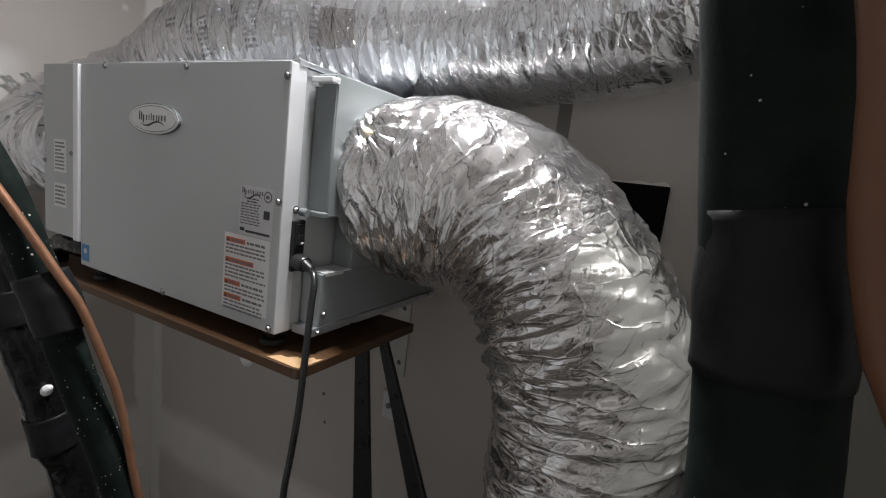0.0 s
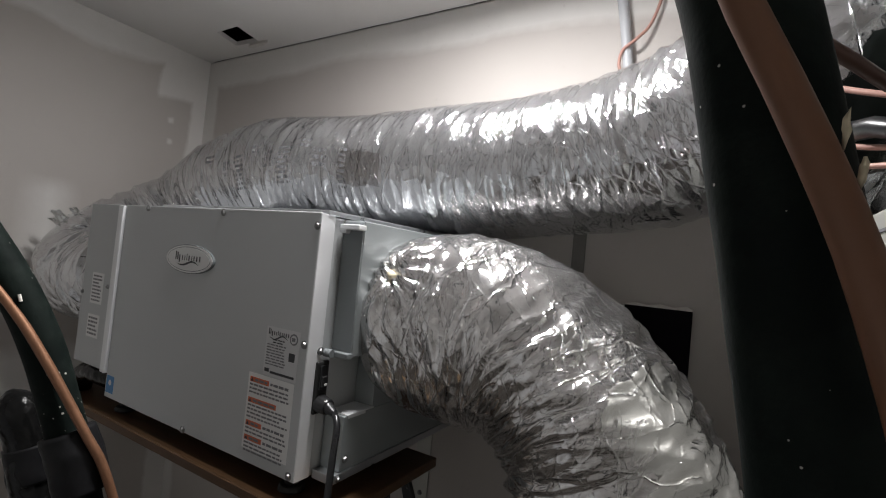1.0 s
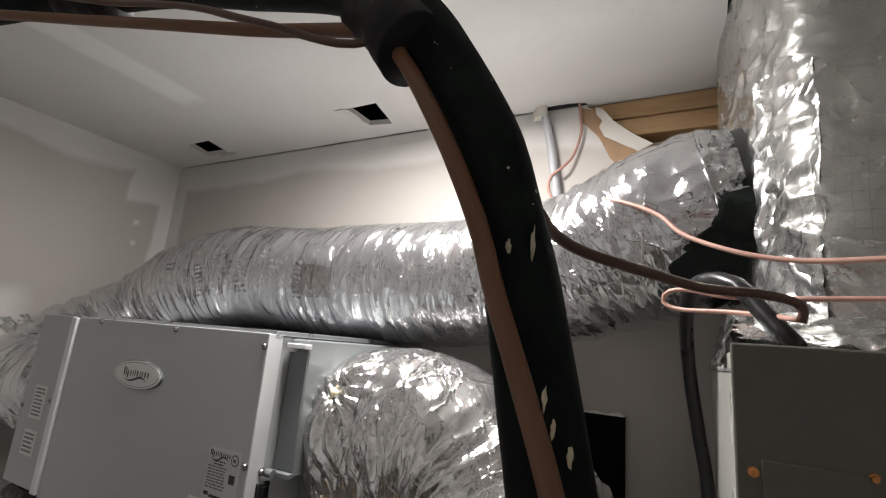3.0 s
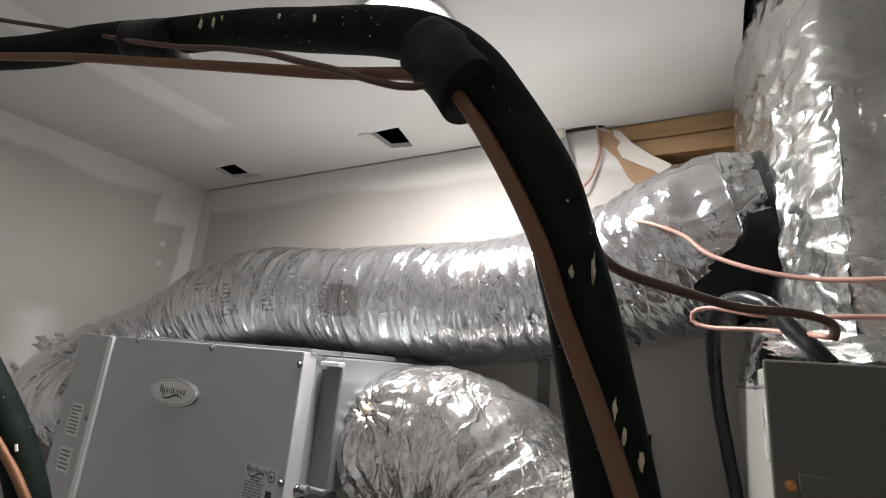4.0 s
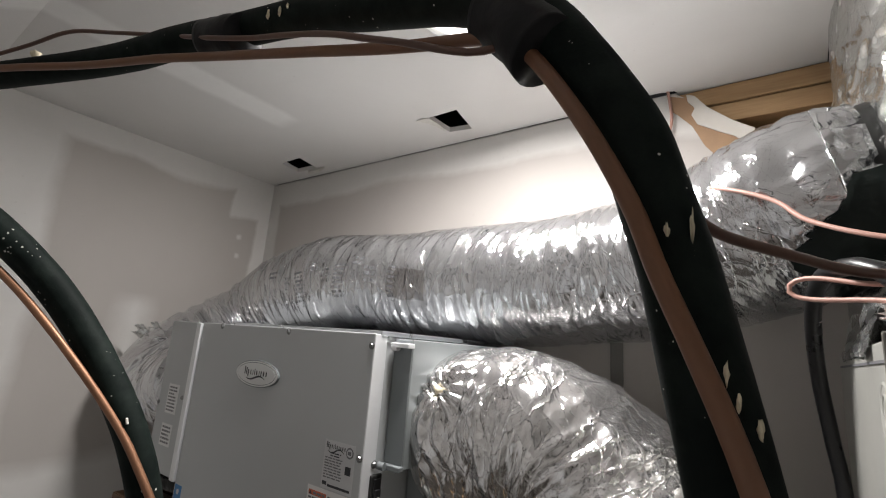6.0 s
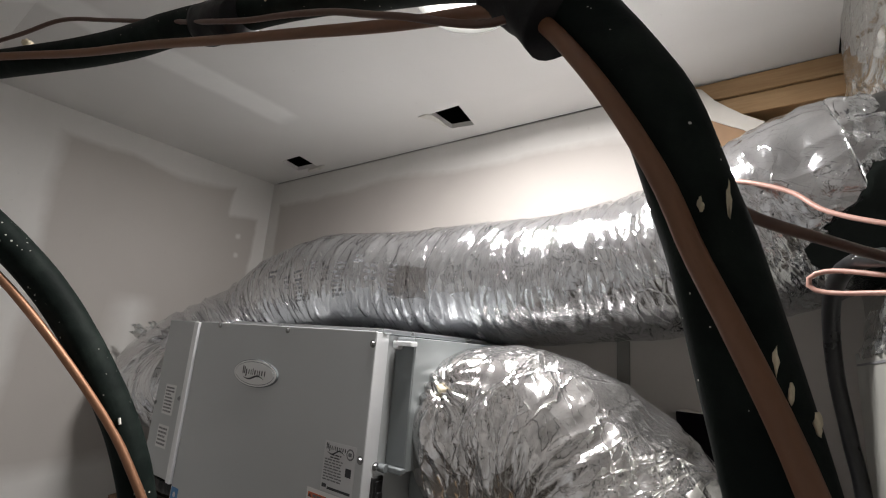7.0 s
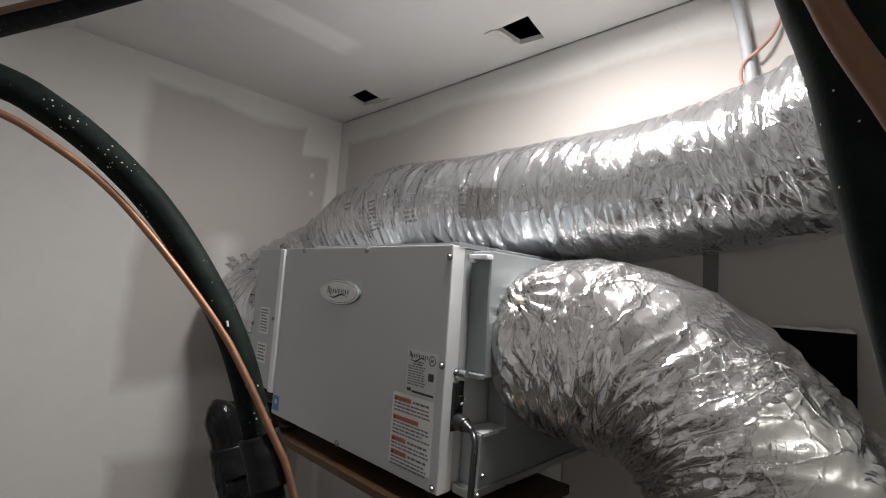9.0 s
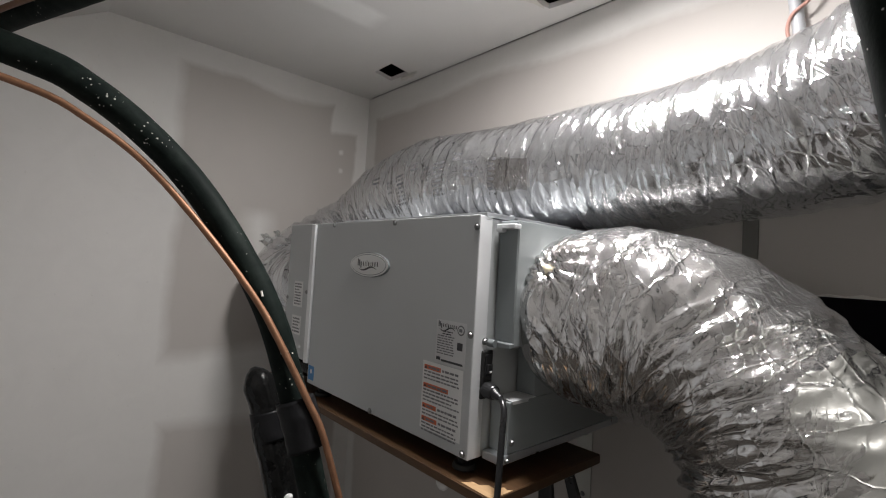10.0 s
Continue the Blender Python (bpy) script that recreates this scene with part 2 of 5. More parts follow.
def wood_material(name, a, c, axis_scale=(1.0, 14.0, 14.0), rough=0.65, ring=6.0):
    m, nt, b = nodes_of(name)
    tc = nt.nodes.new("ShaderNodeTexCoord").outputs["Object"]
    mp = nt.nodes.new("ShaderNodeMapping")
    mp.inputs["Scale"].default_value = axis_scale
    nt.links.new(tc, mp.inputs[0])
    g = noise_tex(nt, mp.outputs[0], ring, 6, 0.6, 1.2)
    g2 = noise_tex(nt, mp.outputs[0], ring * 6, 4, 0.6)
    col = mixc(nt, ramp(nt, g, [(0.3, 0.0), (0.7, 1.0)]), a, c)
    col = mixc(nt, calc(nt, "MULTIPLY", g2, 0.35), col, tuple(x * 0.45 for x in a))
    nt.links.new(col, b.inputs["Base Color"])
    b.inputs["Roughness"].default_value = rough
    bump(nt, b, g2, 0.2, 0.001)
    return m


M_BACK = drywall("board_back", paper=(0.48, 0.45, 0.425), mud=(0.66, 0.645, 0.62), boxes=[(("Z", 2.29, 2.6, 0.012),), (("X", -1.4, -1.20, 0.01),), (("Z", 0.34, 0.52, 0.03),)])
M_LEFT = drywall("board_left", [(("Z", 2.315, 2.6, 0.012),), (("Y", 0.475, 0.7, 0.008),), (("Y", -3.0, -0.225, 0.022),),
                                (("Y", 0.36, 0.52, 0.006), ("Z", 2.20, 2.4, 0.01)), (("Y", 0.02, 0.11, 0.04), ("Z", 1.55, 1.80, 0.03)), (("Z", 1.02, 1.27, 0.03),), (("Z", 0.34, 0.52, 0.03),),
                                (("Y", 0.398, 0.416, 0.005), ("Z", 2.105, 2.125, 0.005)), (("Y", 0.402, 0.420, 0.005), ("Z", 2.026, 2.044, 0.005))])
# for walls out of view, kept pale so they bounce fill light
M_PLAIN = drywall("board_plain", [(("Z", 0.6, 2.6, 0.05),)], mud=(0.80, 0.79, 0.77))
M_CEIL = drywall("ceiling_board", [(("X", -0.715, -0.61, 0.012), ("Y", -0.9, 0.17, 0.02)), (("X", 0.2, 1.4, 0.08), ("Y", -2.0, 0.3, 0.08))], paper=(0.69, 0.675, 0.655), mud=(0.84, 0.83, 0.81))
M_EDGE = simple("gypsum_edge", (0.62, 0.60, 0.56), 0.9, vary=0.2, scale=60, bump_s=0.6, dist=0.003)
M_TORN = simple("torn_brown_paper", (0.36, 0.23, 0.14), 0.85, vary=0.2, scale=30)
M_TORNW = simple("torn_white_paper", (0.66, 0.63, 0.58), 0.85, vary=0.1, scale=30)
M_FLOOR = simple("concrete", (0.13, 0.115, 0.10), 0.8, vary=0.2, scale=6, bump_s=0.3)
# near-black colour that stands for the shade inside gaps and cavities
M_DARK = simple("painted_gap_shade", (0.02, 0.02, 0.022), 0.9, vary=0.3)
# near-black that stands for the shade inside the wall opening
M_PIT = simple("opening_shade_black", (0.004, 0.003, 0.005), 0.85, vary=0.3, spec=0.1)
M_STUD = wood_material("framing_wood", (0.54, 0.36, 0.19), (0.42, 0.25, 0.12))
M_PLY = wood_material("plywood_board", (0.105, 0.055, 0.024), (0.065, 0.032, 0.014), rough=0.45)
M_RAWD = wood_material("sawn_edge", (0.13, 0.07, 0.032), (0.085, 0.044, 0.02))
M_RAW = wood_material("raw_wood", (0.55, 0.36, 0.19), (0.44, 0.27, 0.13))
PRINT = [(0.40 + 0.045 * (i % 3), 0.40 + 0.045 * (i % 3) + (0.10, 0.05, 0.03)[i % 3], 0.965 + 0.062 * i, 0.965 + 0.062 * i + (0.024, 0.05, 0.04)[(i + i // 3) % 3], (8, 3, 2)[i % 3]) for i in range(9)]
M_FOIL_U = foil_material("duct_foil_printed", (0.72, 0.725, 0.74), stretch=(0.8, 0.8), rough=(0.08, 0.18), crease=0.78, ink=PRINT, window=(0.415, 0.492, 0.861, 0.990))
M_FOIL_L = foil_material("duct_foil_slack", (0.76, 0.75, 0.745), stretch=(0.85, 0.85), rough=(0.08, 0.19), crease=1.05)
M_FOIL_P = foil_material("plenum_wrap_foil", (0.72, 0.73, 0.71), stretch=(0.8, 0.8), rough=(0.17, 0.30), crease=0.6, ratio=0.25, threads=0.55)
M_FOIL_C = foil_material("crumpled_wrap_foil", (0.74, 0.75, 0.74), stretch=(1.0, 1.0), rough=(0.20, 0.34), crease=0.62, ratio=0.2)
M_TAPE_F = foil_material("foil_tape", (0.52, 0.52, 0.52), stretch=(1.2, 1.2), crease=0.4, ratio=0.3)
M_UNIT = simple("grey_painted_steel", (0.465, 0.48, 0.485), 0.42, metal=0.0, vary=0.04, scale=3, bump_s=0.05, bump_scale=500, dist=0.0004)
M_UNITG = simple("galvanised_steel", (0.55, 0.57, 0.59), 0.32, metal=0.85, vary=0.10, scale=25, bump_s=0.05)
M_EDGEW = simple("bright_steel_edge", (0.74, 0.75, 0.76), 0.35, metal=0.3, vary=0.05)
M_SCREW = simple("zinc_screw", (0.24, 0.24, 0.24), 0.5, metal=1.0)
M_BLACK = simple("black_plastic_and_gap_shade", (0.012, 0.012, 0.013), 0.35, vary=0.3)
M_ENDP = simple("dark_grey_end_panel", (0.24, 0.26, 0.262), 0.42, vary=0.05, scale=4, bump_s=0.05, bump_scale=500)
# dark grey of bracket and badge lines; also paints the recess shade
M_DKGREY = simple("dark_grey_and_recess_shade", (0.17, 0.185, 0.19), 0.7, vary=0.08)
M_RUBBER = simple("black_rubber", (0.01, 0.01, 0.01), 0.6, vary=0.3)
M_CORD = simple("black_cord", (0.012, 0.012, 0.013), 0.3, vary=0.2)
M_LABEL = simple("white_label", (0.72, 0.72, 0.71), 0.4, vary=0.03)
M_LABELG = simple("grey_label", (0.56, 0.565, 0.57), 0.4, vary=0.03)
M_INK = simple("black_ink", (0.03, 0.03, 0.035), 0.5, vary=0.05)
M_INKG = simple("grey_ink", (0.15, 0.15, 0.16), 0.5, vary=0.05)
M_ORANGE = simple("orange_ink", (0.52, 0.12, 0.05), 0.5, vary=0.05)
M_BLUE = simple("blue_label", (0.02, 0.17, 0.42), 0.4, vary=0.05)
M_CHROME = simple("bright_ring", (0.7, 0.7, 0.7), 0.25, metal=0.7)
M_FOAM = foam_material("black_foam", flecks=0.42)
M_FOAMD = foam_material("black_foam_speckled", flecks=0.8)
M_TAPE = simple("black_tape", (0.008, 0.008, 0.009), 0.5, spec=0.18, vary=0.3, scale=30, bump_s=0.5, bump_scale=60, dist=0.002)
M_SHINE = simple("glossy_black_tape", (0.006, 0.006, 0.006), 0.14, spec=0.2, vary=0.3, scale=30, bump_s=0.8, bump_scale=24, dist=0.008)
M_ENDB = simple("black_end_band", (0.009, 0.013, 0.0115), 0.5, spec=0.2, vary=0.4, scale=20, bump_s=0.6, bump_scale=35, dist=0.005)
M_COPPER = simple("dull_copper", (0.25, 0.125, 0.07), 0.5, metal=0.55, vary=0.35, scale=40)
M_BROWNT = simple("brown_sleeve", (0.15, 0.068, 0.033), 0.5, vary=0.2, scale=40)
M_PINK = simple("pinkish_wire", (0.44, 0.245, 0.20), 0.45, vary=0.15, scale=40)
M_BROWNW = simple("brown_wire", (0.085, 0.038, 0.024), 0.45, vary=0.25, scale=40)
M_GREYW = simple("grey_cable", (0.42, 0.43, 0.45), 0.5, vary=0.1)
M_CAB = simple("olive_grey_cabinet", (0.105, 0.10, 0.085), 0.45, vary=0.06, scale=8, bump_s=0.08, bump_scale=300)
M_CABS = simple("pale_galvanised_side", (0.42, 0.42, 0.39), 0.42, metal=0.35, vary=0.1, scale=12)
M_BRASS = simple("copper_bolt", (0.5, 0.22, 0.08), 0.3, metal=0.9)
M_FOAMY = simple("cream_foam", (0.62, 0.55, 0.40), 0.8, vary=0.15, scale=60, bump_s=0.6)
M_LAMPW = simple("lamp_trim", (0.8, 0.8, 0.79), 0.4, vary=0.02)
M_GLOW, _nt, _b = nodes_of("lamp_diffuser")
_b.inputs["Base Color"].default_value = (0.9, 0.9, 0.88, 1)
_b.inputs["Emission Color"].default_value = (1.0, 0.96, 0.9, 1)
_b.inputs["Emission Strength"].default_value = 1.3


# ---- mesh helpers ----
def part(name, bm, material, parent=None, label="", smooth=False):
    me = bpy.data.meshes.new(name)
    bmesh.ops.recalc_face_normals(bm, faces=bm.faces)
    bm.to_mesh(me)
    bm.free()
    me.materials.append(material)
    if smooth:
        me.polygons.foreach_set("use_smooth", [True] * len(me.polygons))
    ob = new(name, me)
    if parent is not None:
        ob.parent = parent
    if label:
        ob["label"] = label
    return ob


def thing(name, at, label, category, group="", kind=""):
    e = new(name)
    e.location = at
    e.empty_display_size = 0.05
    return tagged(e, label, category, group, kind)


def box_bm(x0, x1, y0, y1, z0, z1, bevel=0.0, seg=2, off=(0, 0, 0)):
    bm = bmesh.new()
    bmesh.ops.create_cube(bm, size=1.0)
    for v in bm.verts:
        v.co = Vector(((x0 + x1) / 2 + v.co.x * (x1 - x0) - off[0], (y0 + y1) / 2 + v.co.y * (y1 - y0) - off[1], (z0 + z1) / 2 + v.co.z * (z1 - z0) - off[2]))
    if bevel:
        bmesh.ops.bevel(bm, geom=list(bm.edges), offset=bevel, segments=seg, profile=0.5, affect="EDGES")
    return bm


def join_bm(*bms):
    out = bmesh.new()
    for b in bms:
        me = bpy.data.meshes.new("tmp")
        b.to_mesh(me)
        b.free()
        out.from_mesh(me)
        bpy.data.meshes.remove(me)
    return out


def cyl_bm(p0, p1, r0, r1=None, seg=20, bevel=0.0, off=(0, 0, 0)):
    r1 = r0 if r1 is None else r1
    a, b = Vector(p0) - Vector(off), Vector(p1) - Vector(off)
    bm = bmesh.new()
    bmesh.ops.create_cone(bm, cap_ends=True, segments=seg, radius1=r0, radius2=r1, depth=(b - a).length)
    if bevel:
        es = [e for e in bm.edges if len(e.link_faces) == 2 and any(len(f.verts) > 4 for f in e.link_faces)]
        bmesh.ops.bevel(bm, geom=es, offset=bevel, segments=2, profile=0.5, affect="EDGES")
    q = (b - a).to_track_quat("Z", "Y").to_matrix().to_4x4()
    bmesh.ops.transform(bm, matrix=Matrix.Translation((a + b) / 2) @ q, verts=bm.verts)
    return bm


def glide(points, n):
    """n points along a centripetal curve through the given points, evenly spaced."""
    P = [Vector(p) for p in points]
    P = [P[0] * 2 - P[1]] + P + [P[-1] * 2 - P[-2]]
    dense = []
    for i in range(1, len(P) - 2):
        p0, p1, p2, p3 = P[i - 1:i + 3]
        for k in range(24):
            t = k / 24
            dense.append(0.5 * ((2 * p1) + (p2 - p0) * t + (2 * p0 - 5 * p1 + 4 * p2 - p3) * t * t + (3 * p1 - p0 - 3 * p2 + p3) * t ** 3))
    dense.append(P[-2])
    acc = [0.0]
    for a, b in zip(dense, dense[1:]):
        acc.append(acc[-1] + (b - a).length)
    out, j = [], 0
    for k in range(n):
        s = acc[-1] * k / (n - 1)
        while j < len(acc) - 2 and acc[j + 1] < s:
            j += 1
        f = (s - acc[j]) / max(1e-9, acc[j + 1] - acc[j])
        out.append(dense[j].lerp(dense[j + 1], min(1, f)))
    return out, acc[-1]


def frames_of(pts):
    """Twist-free frames along the points: (point, side, up)."""
    tan = [((pts[min(i + 1, len(pts) - 1)] - pts[max(i - 1, 0)]).normalized()) for i in range(len(pts))]
    ref = Vector((0, 0, 1)) if abs(tan[0].z) < 0.9 else Vector((0, 1, 0))
    side = tan[0].cross(ref).normalized()
    out = []
    for p, t in zip(pts, tan):
        side = (side - t * side.dot(t)).normalized()
        out.append((p, side, t.cross(side).normalized()))
    return out


def tube_bm(points, radius, n=60, seg=14, rough=0.0, off=(0, 0, 0), oval=1.0, caps=True, freq=30.0):
    """A bent tube; radius is a number or a function of the fraction along it."""
    pts, length = glide(points, n)
    o = Vector(off)
    bm = bmesh.new()
    rings = []
    for i, (p, s, u) in enumerate(frames_of(pts)):
        f = i / (n - 1)
        r = radius(f) if callable(radius) else radius
        ring = []
        for k in range(seg):
            a = 2 * math.pi * k / seg
            d = s * math.cos(a) * oval + u * math.sin(a)
            rr = r
            if rough:
                rr = r * (1 + rough * noise.noise((p + d * r) * freq))
            ring.append(bm.verts.new(p + d * rr - o))
        rings.append(ring)
    for a, b in zip(rings, rings[1:]):
        for k in range(seg):
            bm.faces.new((a[k], a[(k + 1) % seg], b[(k + 1) % seg], b[k]))
    if caps:
        bm.faces.new(rings[0][::-1])
        bm.faces.new(rings[-1])
    return bm


def duct_mesh(name, points, radius, n, seg, material, parent, seed, slack=1.0, pitch=0.03, gathers=(), lean=3.0, floor_l=0.45, tail=0.0, taut=None, head=0.0, label=""):
    """Soft insulated duct: a wrinkled sleeve, with folds that run round and aslant, hollow at the ends. UV in metres."""
    pts, length = glide(points, n)
    fr = frames_of(pts)
    o = parent.location
    verts, uvs = [], []
    sd = Vector((seed * 3.7, seed * 1.3, seed * 2.1))
    for i, (p, s, u) in enumerate(fr):
        f = i / (n - 1)
        v = f * length
        r = radius(f) if callable(radius) else radius
        for k in range(seg):
            a = 2 * math.pi * k / seg
            d = s * math.cos(a) + u * math.sin(a)
            w = Vector((math.cos(a) * r, math.sin(a) * r, 0))
            # slow swell
            h = 0.009 * slack * noise.noise(Vector((w.x * 5, w.y * 5, v * 5)) + sd)
            # where the film is slack it folds, where it is taut it lies smooth
            loose = floor_l + (1 - floor_l) * min(1, max(0, 0.5 + 1.4 * noise.noise(Vector((w.x * 6, w.y * 6, v * 4)) - sd * 3)))
            if taut is not None:
                # stretched smooth over the outside of the bend, squeezed into pleats on the inside
                side_on = d.dot(taut)
                loose *= (1 - 0.9 * min(1, max(0, (side_on - 0.72) / 0.2))) * (1 + 0.9 * max(0, -side_on - 0.2))
            if head:
                # drawn smooth where it is tied on
                loose *= 0.4 + 0.6 * min(1, max(0, (v - 0.04) / head))
            if tail and v < 0.17:
                # gathered lengthwise into the collar
                near = 1 - v / 0.17
                q = Vector((w.x * 38, w.y * 38, v * 16)) + sd
                h += 0.011 * near * (0.40 - abs(noise.noise(q)) * 1.6) - 0.020 * near ** 3
            if tail:
                # deep loose folds towards the far end
                q = Vector((w.x * 4 - v * 3, w.y * 4 + v * 2, v * 15)) + sd * 4
                h += 0.011 * tail * min(1, max(0, (f - 0.42) / 0.3)) * (0.45 - abs(noise.noise(q)) * 1.5)
            # folds across the duct
            q = Vector((w.x * 4.5 + v * lean, w.y * 4.5 - v * lean, v * 24)) + sd
            q = q + Vector((0, 0, 1.6 * noise.noise(Vector((w.x * 7, w.y * 7, v * 5)) + sd * 2)))
            h += 0.0068 * slack * loose * (0.55 - abs(noise.noise(q)) * 1.6)
            # slanting sharp creases
            q = Vector((w.x * 8 + v * 14, w.y * 8 - v * 10, v * 44)) - sd
            h += 0.0034 * slack * loose * (0.5 - abs(noise.noise(q)) * 1.7)
            q = Vector((w.x * 20 - v * 16, w.y * 20, v * 95)) + sd * 5
            h += 0.0011 * slack * loose * (0.5 - abs(noise.noise(q)) * 1.7)
            h *= 1 + 1.1 * max(0, (f - 0.68) / 0.32) * tail
            # wire helix showing through
            h += 0.0005 * math.cos(2 * math.pi * v / pitch + a)
            P = p + d * (r + h)
            for c, reach, depth, count in gathers:
                e = P - Vector(c)
                dist = e.length
                if dist < reach * 3:
                    ang = math.atan2(e.dot(p - pts[max(0, i - 1)] if i else s) / max(1e-6, (pts[1] - pts[0]).length), e.dot(d.cross(pts[min(i + 1, n - 1)] - pts[max(0, i - 1)]).normalized()))
                    fall = math.exp(-(dist / reach) ** 2)
                    P = P + d * (depth * fall * (math.cos(count * ang) * min(1, dist / 0.02) - 1.2 * math.exp(-(dist / 0.02) ** 2)))
            verts.append(P - o)
            uvs.append((a * r, v))
    faces, fuv = [], []
    for i in range(n - 1):
        for k in range(seg):
            k2 = (k + 1) % seg
            faces.append((i * seg + k, i * seg + k2, (i + 1) * seg + k2, (i + 1) * seg + k))
            r = radius(i / (n - 1)) if callable(radius) else radius
            ua, ub = 2 * math.pi * k / seg * r, 2 * math.pi * (k + 1) / seg * r
            va, vb = i / (n - 1) * length, (i + 1) / (n - 1) * length
            fuv += [(ua, va), (ub, va), (ub, vb), (ua, vb)]
    me = bpy.data.meshes.new(name)
    me.from_pydata([tuple(v) for v in verts], [], faces)
    layer = me.uv_layers.new(name="UVMap")
    layer.data.foreach_set("uv", [c for uv in fuv for c in uv])
    me.polygons.foreach_set("use_smooth", [True] * len(me.polygons))
    me.materials.append(material)
    ob = new(name, me)
    ob.parent = parent
    if label:
        ob["label"] = label
    return ob, fr, length


def poly_bm(outline, y0, y1, off=(0, 0, 0), axis="y"):
    """A flat slab with a given outline: pairs (x, z) for axis y, (x, y) for axis z, (y, z) for axis x."""
    bm = bmesh.new()
    def at(p, d):
        q = {"y": (p[0], d, p[1]), "z": (p[0], p[1], d), "x": (d, p[0], p[1])}[axis]
        return Vector(q) - Vector(off)
    a = [bm.verts.new(at(p, y0)) for p in outline]
    b = [bm.verts.new(at(p, y1)) for p in outline]
    bm.faces.new(a)
    bm.faces.new(b[::-1])
    for i in range(len(a)):
        j = (i + 1) % len(a)
        bm.faces.new((a[j], a[i], b[i], b[j]))
    return bm

# ---- room ----
WX, WY = -1.267, 0.543          # faces of the left and back walls
RX, FY = 1.55, -1.32            # walls that close the room


def setting(name, bm, mat, label, category, smooth=False):
    return tagged(part(name, bm, mat, smooth=smooth), label, category, kind="structure")


setting("floor", box_bm(WX - 0.1, RX + 0.2, FY - 0.1, WY + 0.3, -0.1, 0.0), M_FLOOR, "bare dark concrete floor of the utility room", "floor")
# back wall board with the corner torn away above the duct
random.seed(4)
tear = [(0.425, CEIL - 0.004), (0.455, 2.372), (0.478, 2.335), (0.492, 2.318), (0.515, 2.288), (0.545, 2.268), (0.572, 2.247), (0.59, 2.20), (0.61, 2.12), (0.64, 2.05), (0.66, 1.97), (0.90, 1.95), (0.93, 1.85), (RX, 1.85)]
outline = [(WX - 0.02, 0.0), (RX, 0.0)] + tear[::-1] + [(WX - 0.02, CEIL - 0.004)]
setting("wall_back", poly_bm(outline, WY, WY + 0.0127), M_BACK, "unpainted drywall with taped joints, torn open above the duct", "wall")
# the darkness of the cavity is put into this sheet's colour
setting("wall_back_lining", box_bm(WX - 0.1, RX + 0.1, WY + 0.11, WY + 0.2, 0.0, CEIL + 0.4), M_DARK, "back of the open wall cavity, painted near-black for its shade", "wall")
# left wall with its outside corner and the angled return
SLOPE_Y, SLOPE = -0.455, math.tan(radians(31))
low = CEIL + (FY - SLOPE_Y) * SLOPE
setting("wall_left", poly_bm([(FY, 0.0), (WY, 0.0), (WY, CEIL), (SLOPE_Y, CEIL), (FY, low)], WX - 0.11, WX, axis="x"), M_LEFT, "unpainted drywall with broad bands of joint compound", "wall")
# unseen front wall, its low doorway made up to hold the fill lamp
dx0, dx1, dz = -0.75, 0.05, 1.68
setting("wall_front", join_bm(box_bm(WX - 0.1, dx0, FY - 0.1, FY, 0.0, low), box_bm(dx1, RX + 0.1, FY - 0.1, FY, 0.0, low), box_bm(dx0, dx1, FY - 0.1, FY, dz, low)), M_PLAIN, "unseen front wall with an opening added for the fill light", "wall")
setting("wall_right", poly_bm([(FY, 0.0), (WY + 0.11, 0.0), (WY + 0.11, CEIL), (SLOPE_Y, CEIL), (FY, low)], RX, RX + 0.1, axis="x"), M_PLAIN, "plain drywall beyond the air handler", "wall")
setting("trim", join_bm(box_bm(dx0 - 0.06, dx0, FY, FY + 0.012, 0.0, dz + 0.06, 0.002), box_bm(dx1, dx1 + 0.06, FY, FY + 0.012, 0.0, dz + 0.06, 0.002), box_bm(dx0, dx1, FY, FY + 0.012, dz, dz + 0.06, 0.002)), M_LAMPW, "unseen white casing added round the fill light opening", "trim")
setting("backdrop", box_bm(dx0 - 0.3, dx1 + 0.3, FY - 0.16, FY - 0.14, 0.0, 2.0), M_PLAIN, "unseen pale sheet added behind the fill light opening", "wall")
setting("ceiling_slope", poly_bm([(SLOPE_Y, CEIL), (SLOPE_Y, CEIL + 0.016), (FY - 0.1, low + 0.016 - 0.1 * SLOPE), (FY - 0.1, low - 0.1 * SLOPE)], WX - 0.1, RX + 0.1, axis="x"), M_CEIL, "sloping drywall ceiling under the roof", "ceiling")
# ceiling: one slab with two small cut holes and a large cut for the plenum
HOLES = [[(-0.985, 0.382), (-0.870, 0.380), (-0.890, 0.482), (-1.008, 0.476)], [(-0.222, 0.358), (-0.118, 0.357), (-0.139, 0.476), (-0.216, 0.464)]]


